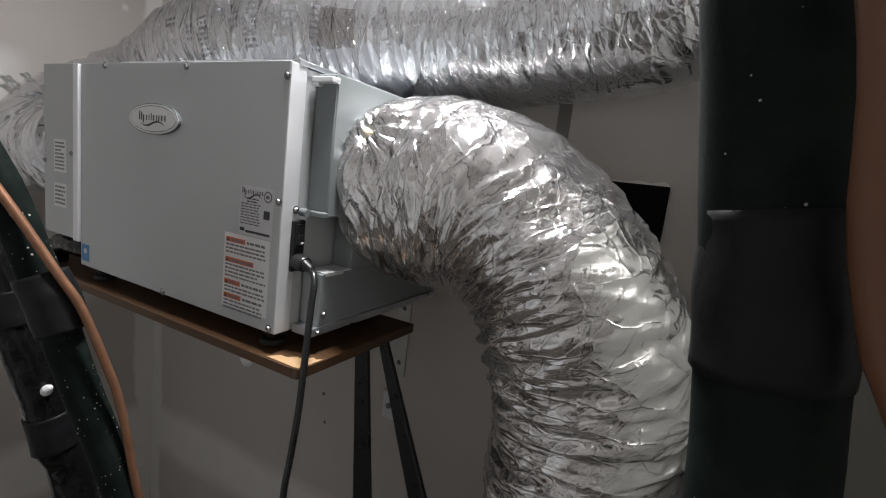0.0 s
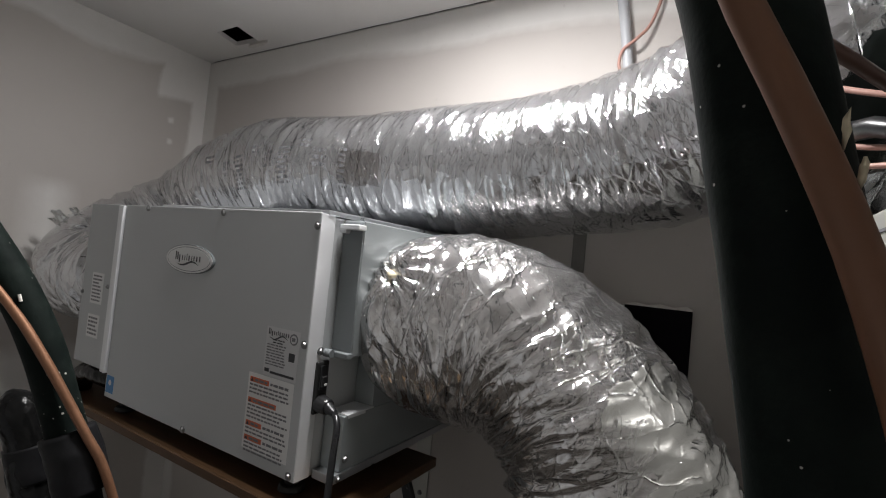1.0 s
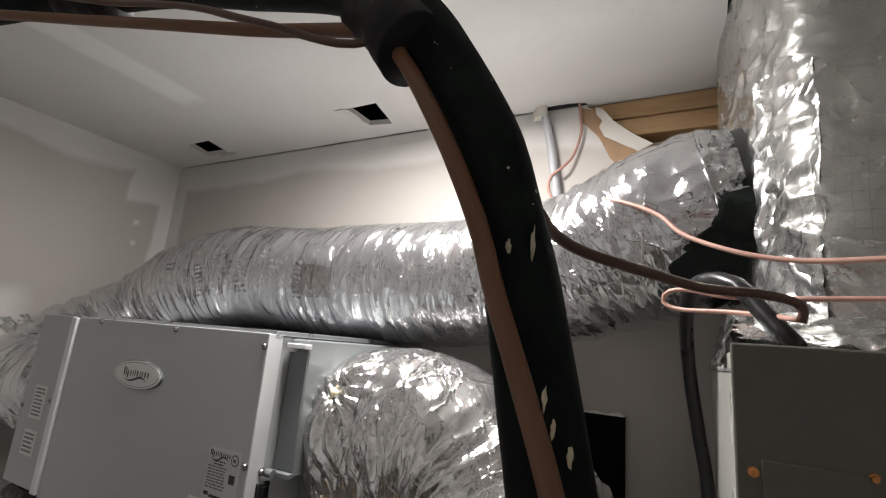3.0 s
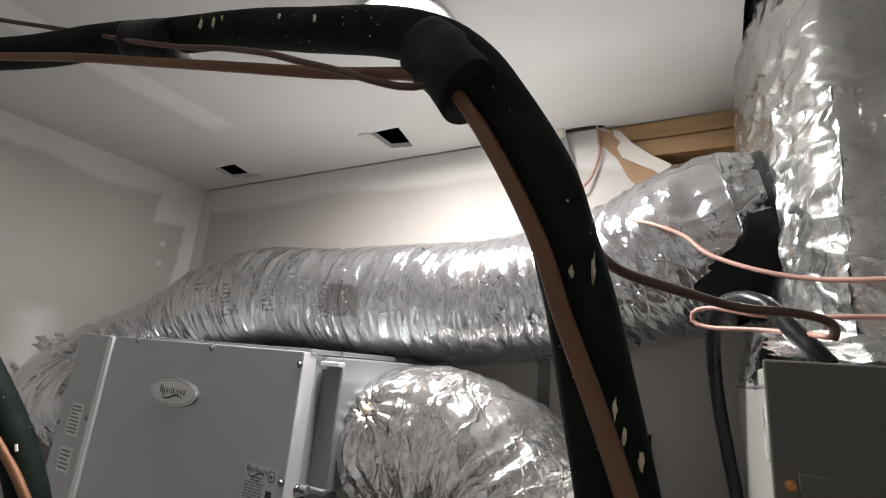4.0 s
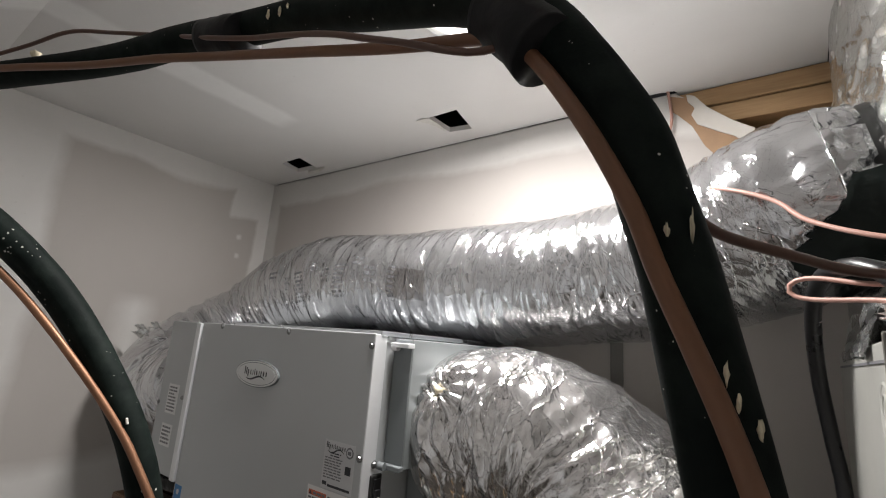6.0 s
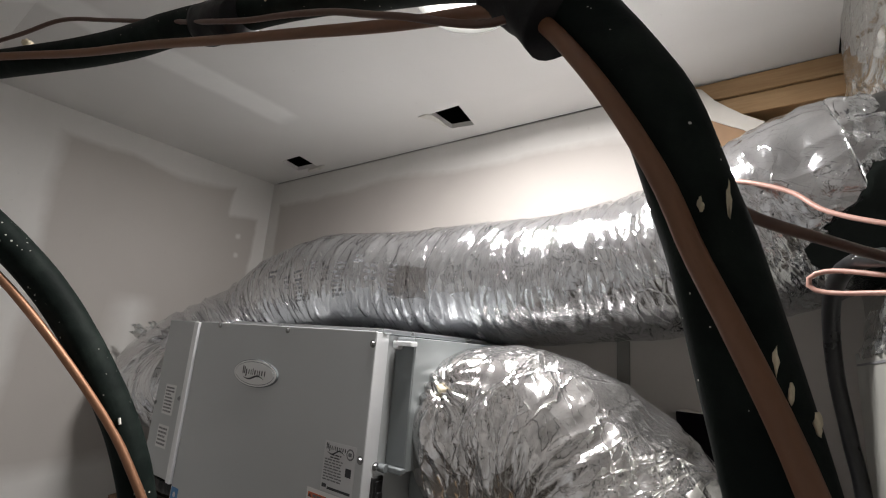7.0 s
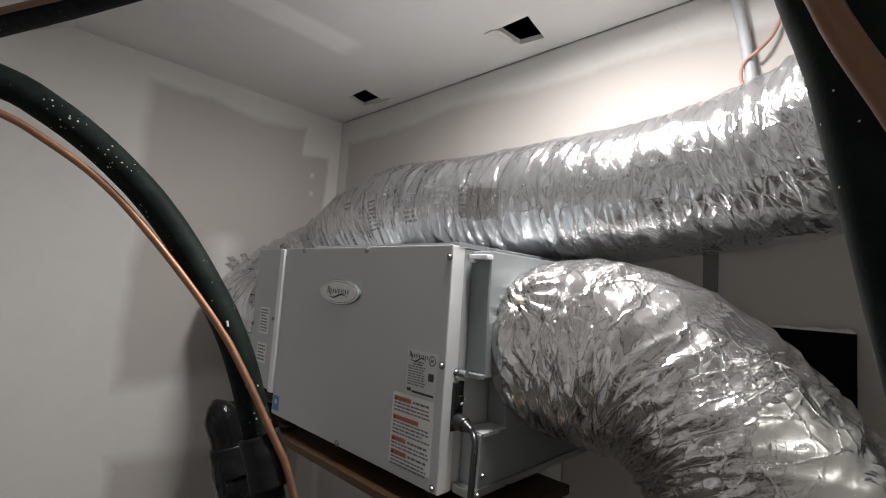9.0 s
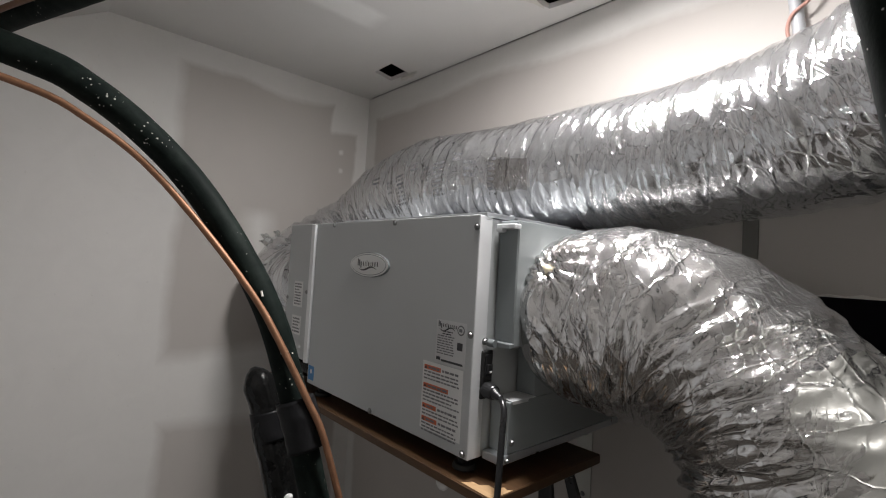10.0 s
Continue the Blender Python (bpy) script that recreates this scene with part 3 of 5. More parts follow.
def ceiling_bm():
    """The slab, built from strips round the holes."""
    z0, z1 = CEIL, CEIL + 0.016
    bm = bmesh.new()
    from_xy = lambda x, y, z: bm.verts.new((x, y, z))
    def slab(pts):
        a = [from_xy(x, y, z0) for x, y in pts]
        b = [from_xy(x, y, z1) for x, y in pts]
        bm.faces.new(a)
        bm.faces.new(b[::-1])
        for i in range(len(a)):
            j = (i + 1) % len(a)
            bm.faces.new((a[j], a[i], b[i], b[j]))
    x0, y0, y1 = WX - 0.1, SLOPE_Y, WY + 0.02
    cut = 0.725
    h1, h2 = HOLES
    slab([(x0, y0), (RX + 0.1, y0), (RX + 0.1, 0.0), (x0, 0.0)])
    slab([(x0, 0.0), (-1.1, 0.0), (-1.1, y1), (x0, y1)])
    for h, xa, xb in ((h1, -1.1, -0.5), (h2, -0.5, 0.2)):
        slab([(xa, 0.0), (xb, 0.0), h[1], h[0]])
        slab([(xb, 0.0), (xb, y1), h[2], h[1]])
        slab([(xb, y1), (xa, y1), h[3], h[2]])
        slab([(xa, y1), (xa, 0.0), h[0], h[3]])
    slab([(0.2, 0.0), (cut + 0.005, 0.0), (cut, 0.2), (cut + 0.004, 0.31), (cut + 0.014, 0.38), (cut + 0.008, 0.43), (cut - 0.002, 0.47), (cut + 0.001, y1), (0.2, y1)])
    return bm


setting("ceiling", ceiling_bm(), M_CEIL, "drywall ceiling with two small square holes cut in it", "ceiling")
setting("ceiling_void", box_bm(WX - 0.1, RX + 0.1, FY - 0.1, WY + 0.2, CEIL + 0.30, CEIL + 0.36), M_DARK, "lid above the ceiling board, painted near-black for the shade of the void", "ceiling")
for y in (0.30, -0.11):
    setting("ceiling_joist", box_bm(-1.2, 0.70, y - 0.02, y + 0.02, CEIL + 0.018, CEIL + 0.25, 0.003), M_STUD, "softwood joist above the ceiling board", "joist")
# ragged paper hanging at the cut holes
setting("torn_paper", poly_bm([(-0.93, 0.476), (-0.905, 0.479), (-0.872, 0.477), (-0.845, 0.483), (-0.86, 0.489), (-0.885, 0.497), (-0.91, 0.493), (-0.935, 0.499), (-0.955, 0.489)], CEIL - 0.010, CEIL - 0.0015, axis="z"), M_EDGE, "ragged gypsum scrap at the ceiling hole", "torn drywall")
setting("torn_paper", poly_bm([(-0.262, 0.352), (-0.235, 0.350), (-0.216, 0.362), (-0.212, 0.40), (-0.2165, 0.44), (-0.222, 0.45), (-0.228, 0.41), (-0.240, 0.38)], CEIL - 0.004, CEIL - 0.001, axis="z"), M_EDGE, "torn paper edge at the ceiling hole", "torn drywall")
setting("torn_paper", poly_bm([(0.285, 0.541), (0.30, 0.520), (0.322, 0.512), (0.330, 0.522), (0.318, 0.541)], CEIL - 0.03, CEIL - 0.001, axis="z"), M_TORNW, "torn paper scrap where the cables come through", "torn drywall")
# shade of the cable gap, laid on the ceiling as a dark sheet
setting("cable_gap_shade", poly_bm([(0.305, 0.5425), (0.315, 0.531), (0.35, 0.527), (0.39, 0.529), (0.425, 0.5365), (0.43, 0.5425)], CEIL - 0.003, CEIL - 0.0005, axis="z"), M_DARK, "near-black sheet painted as the shade where the cables come through", "gap")
random.seed(21)
crack = [(-1.24 + 0.0415 * i, WY - 0.0008 - 0.0018 * random.random()) for i in range(41)]
setting("joint_crack", poly_bm(crack + [(0.42, WY), (-1.24, WY)], CEIL - 0.0012, CEIL - 0.0004, axis="z"), M_DARK, "thin open joint between wall and ceiling boards", "gap")
# torn paper at the broken edge
setting("torn_paper", poly_bm([(0.408, 2.392), (0.452, 2.375), (0.470, 2.340), (0.505, 2.310), (0.532, 2.272), (0.560, 2.240), (0.515, 2.206), (0.488, 2.240), (0.462, 2.298), (0.43, 2.336), (0.414, 2.35)], WY - 0.0025, WY - 0.0005), M_TORN, "brown torn paper face of the drywall", "torn drywall")
setting("torn_paper", poly_bm([(0.452, 2.382), (0.470, 2.374), (0.496, 2.338), (0.520, 2.315), (0.548, 2.290), (0.588, 2.262), (0.575, 2.225), (0.548, 2.252), (0.520, 2.268), (0.490, 2.288), (0.474, 2.298), (0.462, 2.325), (0.470, 2.342), (0.455, 2.362)], WY - 0.008, WY - 0.004), M_TORNW, "white torn flap of drywall paper", "torn drywall")
# framing seen through the torn corner
for nm, z0, z1, y0, lab in (("top_plate", 2.352, CEIL - 0.003, 0.556, "yellowish upper plate of the wall framing"), ("top_plate", 2.302, 2.349, 0.560, "yellowish doubled plate of the wall framing"), ("top_plate", 2.235, 2.285, 0.590, "darker wooden plate deeper in the wall")):
    setting(nm, box_bm(0.40, RX, y0, WY + 0.11, z0, z1, 0.003), M_STUD, lab, "framing")

# ---- ceiling lamp ----
lampthing = thing("ceiling_lamp", (LAMP[0], LAMP[1], CEIL), "round white recessed ceiling lamp, switched on", "ceiling lamp")


def ring_bm(r_out, r_in, z0, z1, seg=48):
    bm = bmesh.new()
    prof = [(r_out, 0.0), (r_out - 0.003, z1), (r_in + 0.012, z1), (r_in, z0), (r_in, 0.0)]
    rows = [[bm.verts.new((r * math.cos(2 * math.pi * k / seg), r * math.sin(2 * math.pi * k / seg), z)) for k in range(seg)] for r, z in prof]
    for a, b in zip(rows, rows[1:]):
        for k in range(seg):
            bm.faces.new((a[k], a[(k + 1) % seg], b[(k + 1) % seg], b[k]))
    return bm


part("trim_ring", ring_bm(0.104, 0.0925, -0.004, -0.010), M_LAMPW, lampthing, smooth=True)
part("diffuser", cyl_bm((0, 0, -0.001), (0, 0, -0.008), 0.092, 0.086, seg=48), M_GLOW, lampthing, "glowing white diffuser")

# ---- dehumidifier ----
UZ0, UZ1, UD = 1.30, 1.74, 0.46
unit = thing("dehumidifier", (-0.3, 0.23, UZ0), "grey steel whole-house dehumidifier on black feet, standing on a board", "dehumidifier")
UO = unit.location


def upart(name, bm, mat, parent=unit, label="", smooth=False):
    return part(name, bm, mat, parent, label, smooth)


def ubox(*a, bevel=0.0015):
    return box_bm(*a, bevel=bevel, off=UO)


upart("body", join_bm(ubox(-0.632, -0.001, 0.004, UD, UZ0, UZ1 - 0.004), ubox(-0.783, -0.633, 0.004, UD, 1.362, UZ1 - 0.004)), M_UNIT)
upart("top_cover", ubox(-0.50, 0.004, 0.012, UD + 0.002, UZ1 - 0.003, UZ1 + 0.006), M_UNITG, label="pale steel lid with a folded rim")
front = upart("front_panel", ubox(-0.620, 0.0, -0.003, 0.003, UZ0 + 0.001, UZ1, bevel=0.0012), M_UNIT)
# grazing lamplight on the flange is put into its paler colour
upart("corner_flange", ubox(-0.0008, 0.0022, -0.0025, 0.030, UZ0 + 0.001, UZ1 - 0.001, bevel=0.0008), M_EDGEW, label="folded steel corner painted brighter for the light it catches")
cover = upart("control_cover", ubox(-0.785, -0.644, -0.004, 0.003, 1.355, UZ1, bevel=0.0012), M_UNIT)
upart("cover_flange", ubox(-0.643, -0.6215, -0.009, 0.002, 1.352, UZ1 - 0.002, bevel=0.002), M_EDGEW, label="bright folded steel edge")
# right-hand end plate, with its hand pocket
for y0, z0, z1 in ((0.055, 1.5037, UZ1 - 0.006), (0.125, 1.4058, 1.5035), (0.052, UZ0 + 0.0135, 1.4055)):
    upart("end_plate", ubox(0.0025, 0.046, y0, UD, z0, z1), M_ENDP)
upart("pocket_lip", join_bm(ubox(0.004, 0.048, 0.058, 0.128, 1.4056, 1.4078, bevel=0.0008), ubox(0.0464, 0.0484, 0.060, 0.105, 1.401, 1.4078, bevel=0.0008)), M_EDGEW, label="bright steel lip")
upart("catch", join_bm(ubox(0.006, 0.050, 0.036, 0.056, 1.7175, 1.7265, bevel=0.002), cyl_bm((0.004, 0.046, 1.718), (0.018, 0.046, 1.718), 0.007, off=UO)), M_EDGEW, label="bright steel corner catch")
# shade of the recess behind the flange, put in as a dark strip
upart("recess_shade", ubox(0.0026, 0.0455, 0.0515, 0.0549, 1.512, 1.732, bevel=0.0008), M_DKGREY, label="dark grey strip painted as the shade of the recess")
upart("pocket_bracket", join_bm(ubox(0.003, 0.047, 0.042, 0.056, 1.501, 1.511, bevel=0.002), cyl_bm((0.002, 0.038, 1.507), (0.018, 0.038, 1.507), 0.007, off=UO)), M_DKGREY)
upart("bottom_skirt", ubox(0.0025, 0.0475, 0.035, UD, UZ0 - 0.002, UZ0 + 0.013), M_UNITG)
inlet = upart("power_inlet", ubox(0.001, 0.0075, 0.0185, 0.0465, 1.406, 1.494, bevel=0.003), M_RUBBER, label="dark grey power inlet plate")
part("rocker_switch", join_bm(ubox(0.0075, 0.0105, 0.024, 0.041, 1.447, 1.487, bevel=0.001), ubox(0.010, 0.0145, 0.0255, 0.0395, 1.452, 1.470, bevel=0.002)), M_BLACK, inlet)
part("plug", join_bm(cyl_bm((0.006, 0.033, 1.424), (0.030, 0.030, 1.422), 0.0155, 0.013, bevel=0.003, off=UO), cyl_bm((0.028, 0.030, 1.422), (0.046, 0.027, 1.417), 0.010, 0.006, off=UO)), M_BLACK, inlet)
# glint on the rocker, put in as a white sliver
upart("switch_glint", ubox(0.0145, 0.0152, 0.030, 0.036, 1.454, 1.458, bevel=0.0003), M_LABEL, inlet, label="small white sliver painted as the glint on the switch")


def screw(x, y, z, axis, parent=unit, r=0.0052):
    d = {"y": (0, -1, 0), "x": (1, 0, 0)}[axis]
    p = Vector((x, y, z))
    q = p + Vector(d) * 0.004
    bm = join_bm(cyl_bm(p, p + Vector(d) * 0.0012, r * 1.35, seg=16, off=UO), cyl_bm(p + Vector(d) * 0.001, q, r, r * 0.7, seg=6, off=UO))
    return part("screw", bm, M_SCREW, parent)


for x, z in ((-0.525, 1.7345), (-0.256, 1.7325), (-0.0045, 1.7175), (-0.006, 1.522), (-0.0105, 1.309), (-0.308, 1.306)):
    screw(x, -0.003, z, "y", front)
for x, z in ((-0.648, 1.547), (-0.780, 1.522)):
    screw(x, -0.004 if x < -0.7 else -0.009, z, "y", cover, 0.004)
screw(0.0022, 0.026, 1.510, "x")
screw(0.0475, 0.062, 1.334, "x")
screw(0.0475, 0.050, 1.3045, "x", r=0.004)


def plate(x0, x1, z0, z1, y=-0.003, t=0.0006):
    return box_bm(x0, x1, y - t, y, z0, z1, off=UO)


# badge: an oval with a bright rim; its lettering stands as plain bars
def oval(cx, cz, a, b, y0, y1, seg=40):
    return poly_bm([(cx + a * math.cos(2 * math.pi * k / seg), cz + b * math.sin(2 * math.pi * k / seg)) for k in range(seg)], y0, y1, off=UO)


badge = upart("badge", oval(-0.346, 1.6355, 0.081, 0.029, -0.0075, -0.003), M_DKGREY, label="oval white badge with a dark outline")
part("badge_rim", oval(-0.346, 1.6355, 0.079, 0.0275, -0.0082, -0.0075), M_LABEL, badge)
part("badge_groove", oval(-0.346, 1.6355, 0.0725, 0.0245, -0.0085, -0.0082), M_DKGREY, badge)
part("badge_face", oval(-0.346, 1.6355, 0.0712, 0.0232, -0.0088, -0.0085), M_LABEL, badge)


def swoosh(x0, x1, z, y, th):
    n = 14
    up = [(x0 + (x1 - x0) * i / n, z + th * math.sin(math.pi * i / n) - 0.004 * math.sin(2.0 * math.pi * i / n)) for i in range(n + 1)]
    dn = [(x0 + (x1 - x0) * i / n, z - 0.0005 - 0.004 * math.sin(2.0 * math.pi * i / n)) for i in range(n, -1, -1)]
    return poly_bm(up + dn, y - 0.0006, y, off=UO)


def mark(x0, x1, z, s, y, parent):
    """A wordmark as a row of plain dark strokes over a swoosh."""
    w = x1 - x0
    bms = [plate(x0 + w * 0.03, x0 + w * 0.06, z - s * 0.5, z + s * 0.75, y), plate(x0 + w * 0.10, x0 + w * 0.13, z - s * 0.5, z + s * 0.6, y), swoosh(x0 + w * 0.1, x1 - w * 0.1, z - s * 1.0, y, s * 0.28)]
    widths = (0.065, 0.05, 0.03, 0.03, 0.065, 0.03, 0.05, 0.065, 0.06)
    x = x0 + w * 0.17
    for i, q in enumerate(widths):
        bms.append(plate(x, x + w * q * 0.55, z - s * (0.85 if i == 0 else 0.5), z + s * (0.5 if i in (3,) else 0.25), y))
        x += w * (q + 0.045)
    part("wordmark", join_bm(*bms), M_INK, parent)


mark(-0.392, -0.300, 1.639, 0.0135, -0.0088, badge)
# rating label
label1 = upart("rating_label", plate(-0.098, -0.017, 1.457, 1.540, -0.003, 0.0004), M_LABELG, label="pale rating label with small print")
mark(-0.094, -0.040, 1.531, 0.0085, -0.0034, label1)
random.seed(7)


def lines(x0, x1, z0, z1, n, y, parent, mat, ragged=0.3, thick=0.45, name="print_line", words=True):
    for i in range(n):
        z = z1 + (z0 - z1) * (i + 0.5) / n
        h = abs(z1 - z0) / n * thick / 2
        end = x1 - (x1 - x0) * ragged * random.random() * (1 if i % 3 == 2 else 0.25)
        bms, x = [], x0
        while x < end - 0.003:
            w = min(random.uniform(0.005, 0.014), end - x)
            bms.append(plate(x, x + w, z - h, z + h, y, 0.0003))
            x += w + 0.0022
        if bms:
            part(name, join_bm(*bms), mat, parent)


lines(-0.094, -0.046, 1.474, 1.512, 8, -0.0034, label1, M_INKG)
lines(-0.080, -0.052, 1.512, 1.521, 2, -0.0034, label1, M_INK, 0.1)
part("seal", oval(-0.0305, 1.526, 0.0095, 0.0095, -0.0038, -0.0034), M_INKG, label1)
part("seal_core", oval(-0.0305, 1.526, 0.0068, 0.0068, -0.0041, -0.0038), M_LABELG, label1)
part("seal_mark", plate(-0.0345, -0.0265, 1.523, 1.529, -0.0041, 0.0003), M_INKG, label1)
part("square_mark", plate(-0.0385, -0.0245, 1.489, 1.503, -0.0034, 0.0004), M_INK, label1)
part("bottom_mark", join_bm(plate(-0.094, -0.083, 1.463, 1.469, -0.0034), plate(-0.080, -0.022, 1.4615, 1.4655, -0.0034)), M_INK, label1)
# warning label
label2 = upart("warning_label", plate(-0.132, -0.019, 1.324, 1.4545, -0.003, 0.0004), M_LABEL, label="white warning label with orange bars")
for z1, xr, n in ((1.4475, -0.079, 3), (1.412, -0.056, 4), (1.3725, -0.087, 2), (1.3475, -0.083, 3)):
    part("warning_bar", plate(-0.127, xr, z1 - 0.0085, z1, -0.0034), M_ORANGE, label2)
    part("warning_sign", poly_bm([(-0.1255, z1 - 0.0075), (-0.118, z1 - 0.0075), (-0.1217, z1 - 0.001)], -0.0042, -0.0040, off=UO), M_INK, label2)
    lines(-0.114, xr - 0.003, z1 - 0.0068, z1 - 0.0018, 1, -0.0040, label2, M_INKG, 0.0, 0.8)
    if xr < -0.06:
        lines(xr + 0.004, -0.030, z1 - 0.008, z1 - 0.001, 1, -0.0034, label2, M_INKG, 0.2, 0.6)
    lines(-0.127, -0.024, z1 - 0.0098 - 0.0066 * n, z1 - 0.0098, n, -0.0034, label2, M_INKG)
# small labels on the control cover, and the blue sticker
for z0, z1 in ((1.500, 1.574), (1.420, 1.474)):
    l = part("small_label", plate(-0.738, -0.682, z0, z1, -0.004, 0.0004), M_LABEL, cover, "small white label with fine print")
    lines(-0.733, -0.687, z0 + 0.004, z1 - 0.004, 8 if z0 > 1.45 else 5, -0.0044, l, M_INKG, 0.4, 0.5)
sticker = upart("sticker", plate(-0.616, -0.584, 1.312, 1.350, -0.003, 0.0004), M_BLUE, label="small blue sticker")
part("sticker_mark", oval(-0.600, 1.335, 0.006, 0.006, -0.0037, -0.0034), M_LABELG, sticker)
# feet
for x, y in ((-0.040, 0.035), (-0.595, 0.035), (-0.040, 0.295), (-0.595, 0.295)):
    upart("foot", join_bm(cyl_bm((x, y, 1.2665), (x, y, 1.277), 0.024, 0.021, bevel=0.003, off=UO), cyl_bm((x, y, 1.275), (x, y, 1.291), 0.011, 0.017, off=UO), cyl_bm((x, y, 1.289), (x, y, 1.3005), 0.0195, off=UO)), M_RUBBER)
# drain elbow at the low end
upart("drain_outlet", tube_bm([(-0.60, 0.05, 1.325), (-0.68, 0.035, 1.325), (-0.745, 0.03, 1.325), (-0.80, 0.03, 1.31), (-0.83, 0.035, 1.27)], 0.026, 30, 20, off=UO), M_SHINE, label="black rubber drain outlet", smooth=True)

# power cord
upart("power_cord", tube_bm([(0.044, 0.0272, 1.417), (0.062, 0.018, 1.405), (0.072, 0.004, 1.36), (0.078, -0.006, 1.29), (0.080, -0.014, 1.20), (0.078, -0.022, 1.12), (0.076, -0.03, 1.04), (0.074, -0.03, 0.8), (0.085, 0.02, 0.4), (0.10, 0.10, 0.02)], 0.0058, 110, 10, off=UO), M_CORD, label="black power cord", smooth=True)

# ---- board and its stand ----
board = thing("shelf_board", (-0.37, 0.19, 1.255), "dark-stained particle board with one chipped corner", "board")


def board_bm():
    o = board.location
    pts = [(-0.92, -0.012), (0.062, -0.015), (0.070, -0.013), (0.074, -0.006), (0.079, 0.324), (-0.92, 0.324)]
    bm = poly_bm(pts, 1.246, 1.2655, off=o, axis="z")
    bmesh.ops.bevel(bm, geom=list(bm.edges), offset=0.0015, segments=1, affect="EDGES")
    return bm


part("panel", board_bm(), M_PLY, board)
random.seed(3)
chip = [(0.000, -0.0128), (0.030, -0.0134), (0.062, -0.0136), (0.0695, -0.0118), (0.0728, -0.004), (0.0738, 0.040), (0.066, 0.032), (0.058, 0.036), (0.050, 0.018), (0.036, 0.020), (0.026, 0.006), (0.012, 0.006)]
part("chip", poly_bm(chip, 1.2640, 1.2664, off=board.location, axis="z"), M_RAW, board, "raw pale wood at the chipped corner")
part("edge_strip", poly_bm([(-0.918, 1.2480), (0.058, 1.2480), (0.058, 1.2640), (-0.20, 1.2636), (-0.42, 1.2642), (-0.918, 1.2638)], -0.0160, -0.0110, off=board.location), M_RAWD, board, "lighter sawn front edge")
part("plaster_dab", tube_bm([(-0.066, -0.008, 1.2435), (-0.052, -0.009, 1.2395), (-0.038, -0.008, 1.2435)], lambda f: 0.003 + 0.0045 * math.sin(math.pi * f), 12, 12, rough=0.3, off=board.location, freq=60), M_LABEL, board, "pale dab of plaster under the edge", smooth=True)
stand = thing("board_stand", (0.0, 0.33, 0.0), "black folding stand with tapered legs under the board", "stand")
for p0, p1, w0, w1 in (((-0.060, 0.318, 1.245), (0.085, 0.318, 0.0), 0.017, 0.027), ((-0.013, 0.322, 1.245), (0.490, 0.322, 0.0), 0.011, 0.030)):
    a, b = Vector(p0), Vector(p1)
    bm = bmesh.new()
    n = 12
    rows = []
    for i in range(n + 1):
        c = a.lerp(b, i / n)
        w = w0 + (w1 - w0) * min(1, i / 5)
        rows.append([bm.verts.new(Vector((c.x + sx * w, c.y + sy * 0.006, c.z)) - stand.location) for sx, sy in ((-1, -0.6), (-0.8, -1), (0.8, -1), (1, -0.6), (1, 1), (-1, 1))])
    for r0, r1 in zip(rows, rows[1:]):
        for k in range(6):
            bm.faces.new((r0[k], r0[(k + 1) % 6], r1[(k + 1) % 6], r1[k]))
    bm.faces.new(rows[0])
    bm.faces.new(rows[-1][::-1])
    part("leg", bm, M_CORD, stand)
bracket = thing("wall_bracket", (-0.075, WY, 1.1), "pale steel shelf bracket screwed to the wall", "bracket")
bo = bracket.location
part("upright", box_bm(-0.105, -0.060, WY - 0.004, WY, 1.02, 1.246, 0.001, off=bo), M_CABS, bracket)
part("arm", box_bm(-0.1015, -0.0635, 0.30, WY - 0.004, 1.240, 1.2455, 0.001, off=bo), M_CABS, bracket)
for z in (1.22, 1.06):
    part("screw", cyl_bm((-0.082, WY - 0.004, z), (-0.082, WY - 0.009, z), 0.007, 0.004, off=bo), M_INKG, bracket)
clip = thing("wall_clip", (-0.095, WY, 0.93), "small pale wall clip with a screw", "wall clip")
part("clip_plate", box_bm(-0.118, -0.075, WY - 0.010, WY, 0.885, 0.97, 0.003, off=clip.location), M_LABELG, clip)
part("screw", cyl_bm((-0.096, WY - 0.010, 0.925), (-0.096, WY - 0.014, 0.925), 0.008, off=clip.location), M_INKG, clip)

# ---- ducts ----
upper = thing("insulated_duct", (0.0, 0.39, 1.745), "silver foil-wrapped flexible duct with printed markings along the wall", "duct", "flexible ducts")
UP = [(0.747, 0.293, 2.020), (0.702, 0.299, 2.011), (0.66, 0.305, 2.00), (0.55, 0.335, 1.962), (0.40, 0.365, 1.918), (0.22, 0.383, 1.895), (0.0, 0.392, 1.892), (-0.25, 0.393, 1.897), (-0.55, 0.392, 1.902), (-0.80, 0.388, 1.862), (-0.955, 0.362, 1.780), (-1.030, 0.275, 1.685), (-1.048, 0.180, 1.610), (-1.03, 0.140, 1.568), (-0.93, 0.150, 1.548), (-0.79, 0.19, 1.550)]


def upper_r(f):
    return 0.150 - 0.012 * max(0, (f - 0.55) / 0.45) + 0.004 * math.sin(f * 23)


DU, DUF, DUL = duct_mesh("sleeve", UP, upper_r, 780, 170, M_FOIL_U, upper, 1, slack=0.95, tail=1.0)


def on_duct(fr, length, radius, v, a):
    i = min(len(fr) - 1, max(0, int(round(v / length * (len(fr) - 1)))))
    p, s, u = fr[i]
    d = s * math.cos(a) + u * math.sin(a)
    return p + d * radius, d


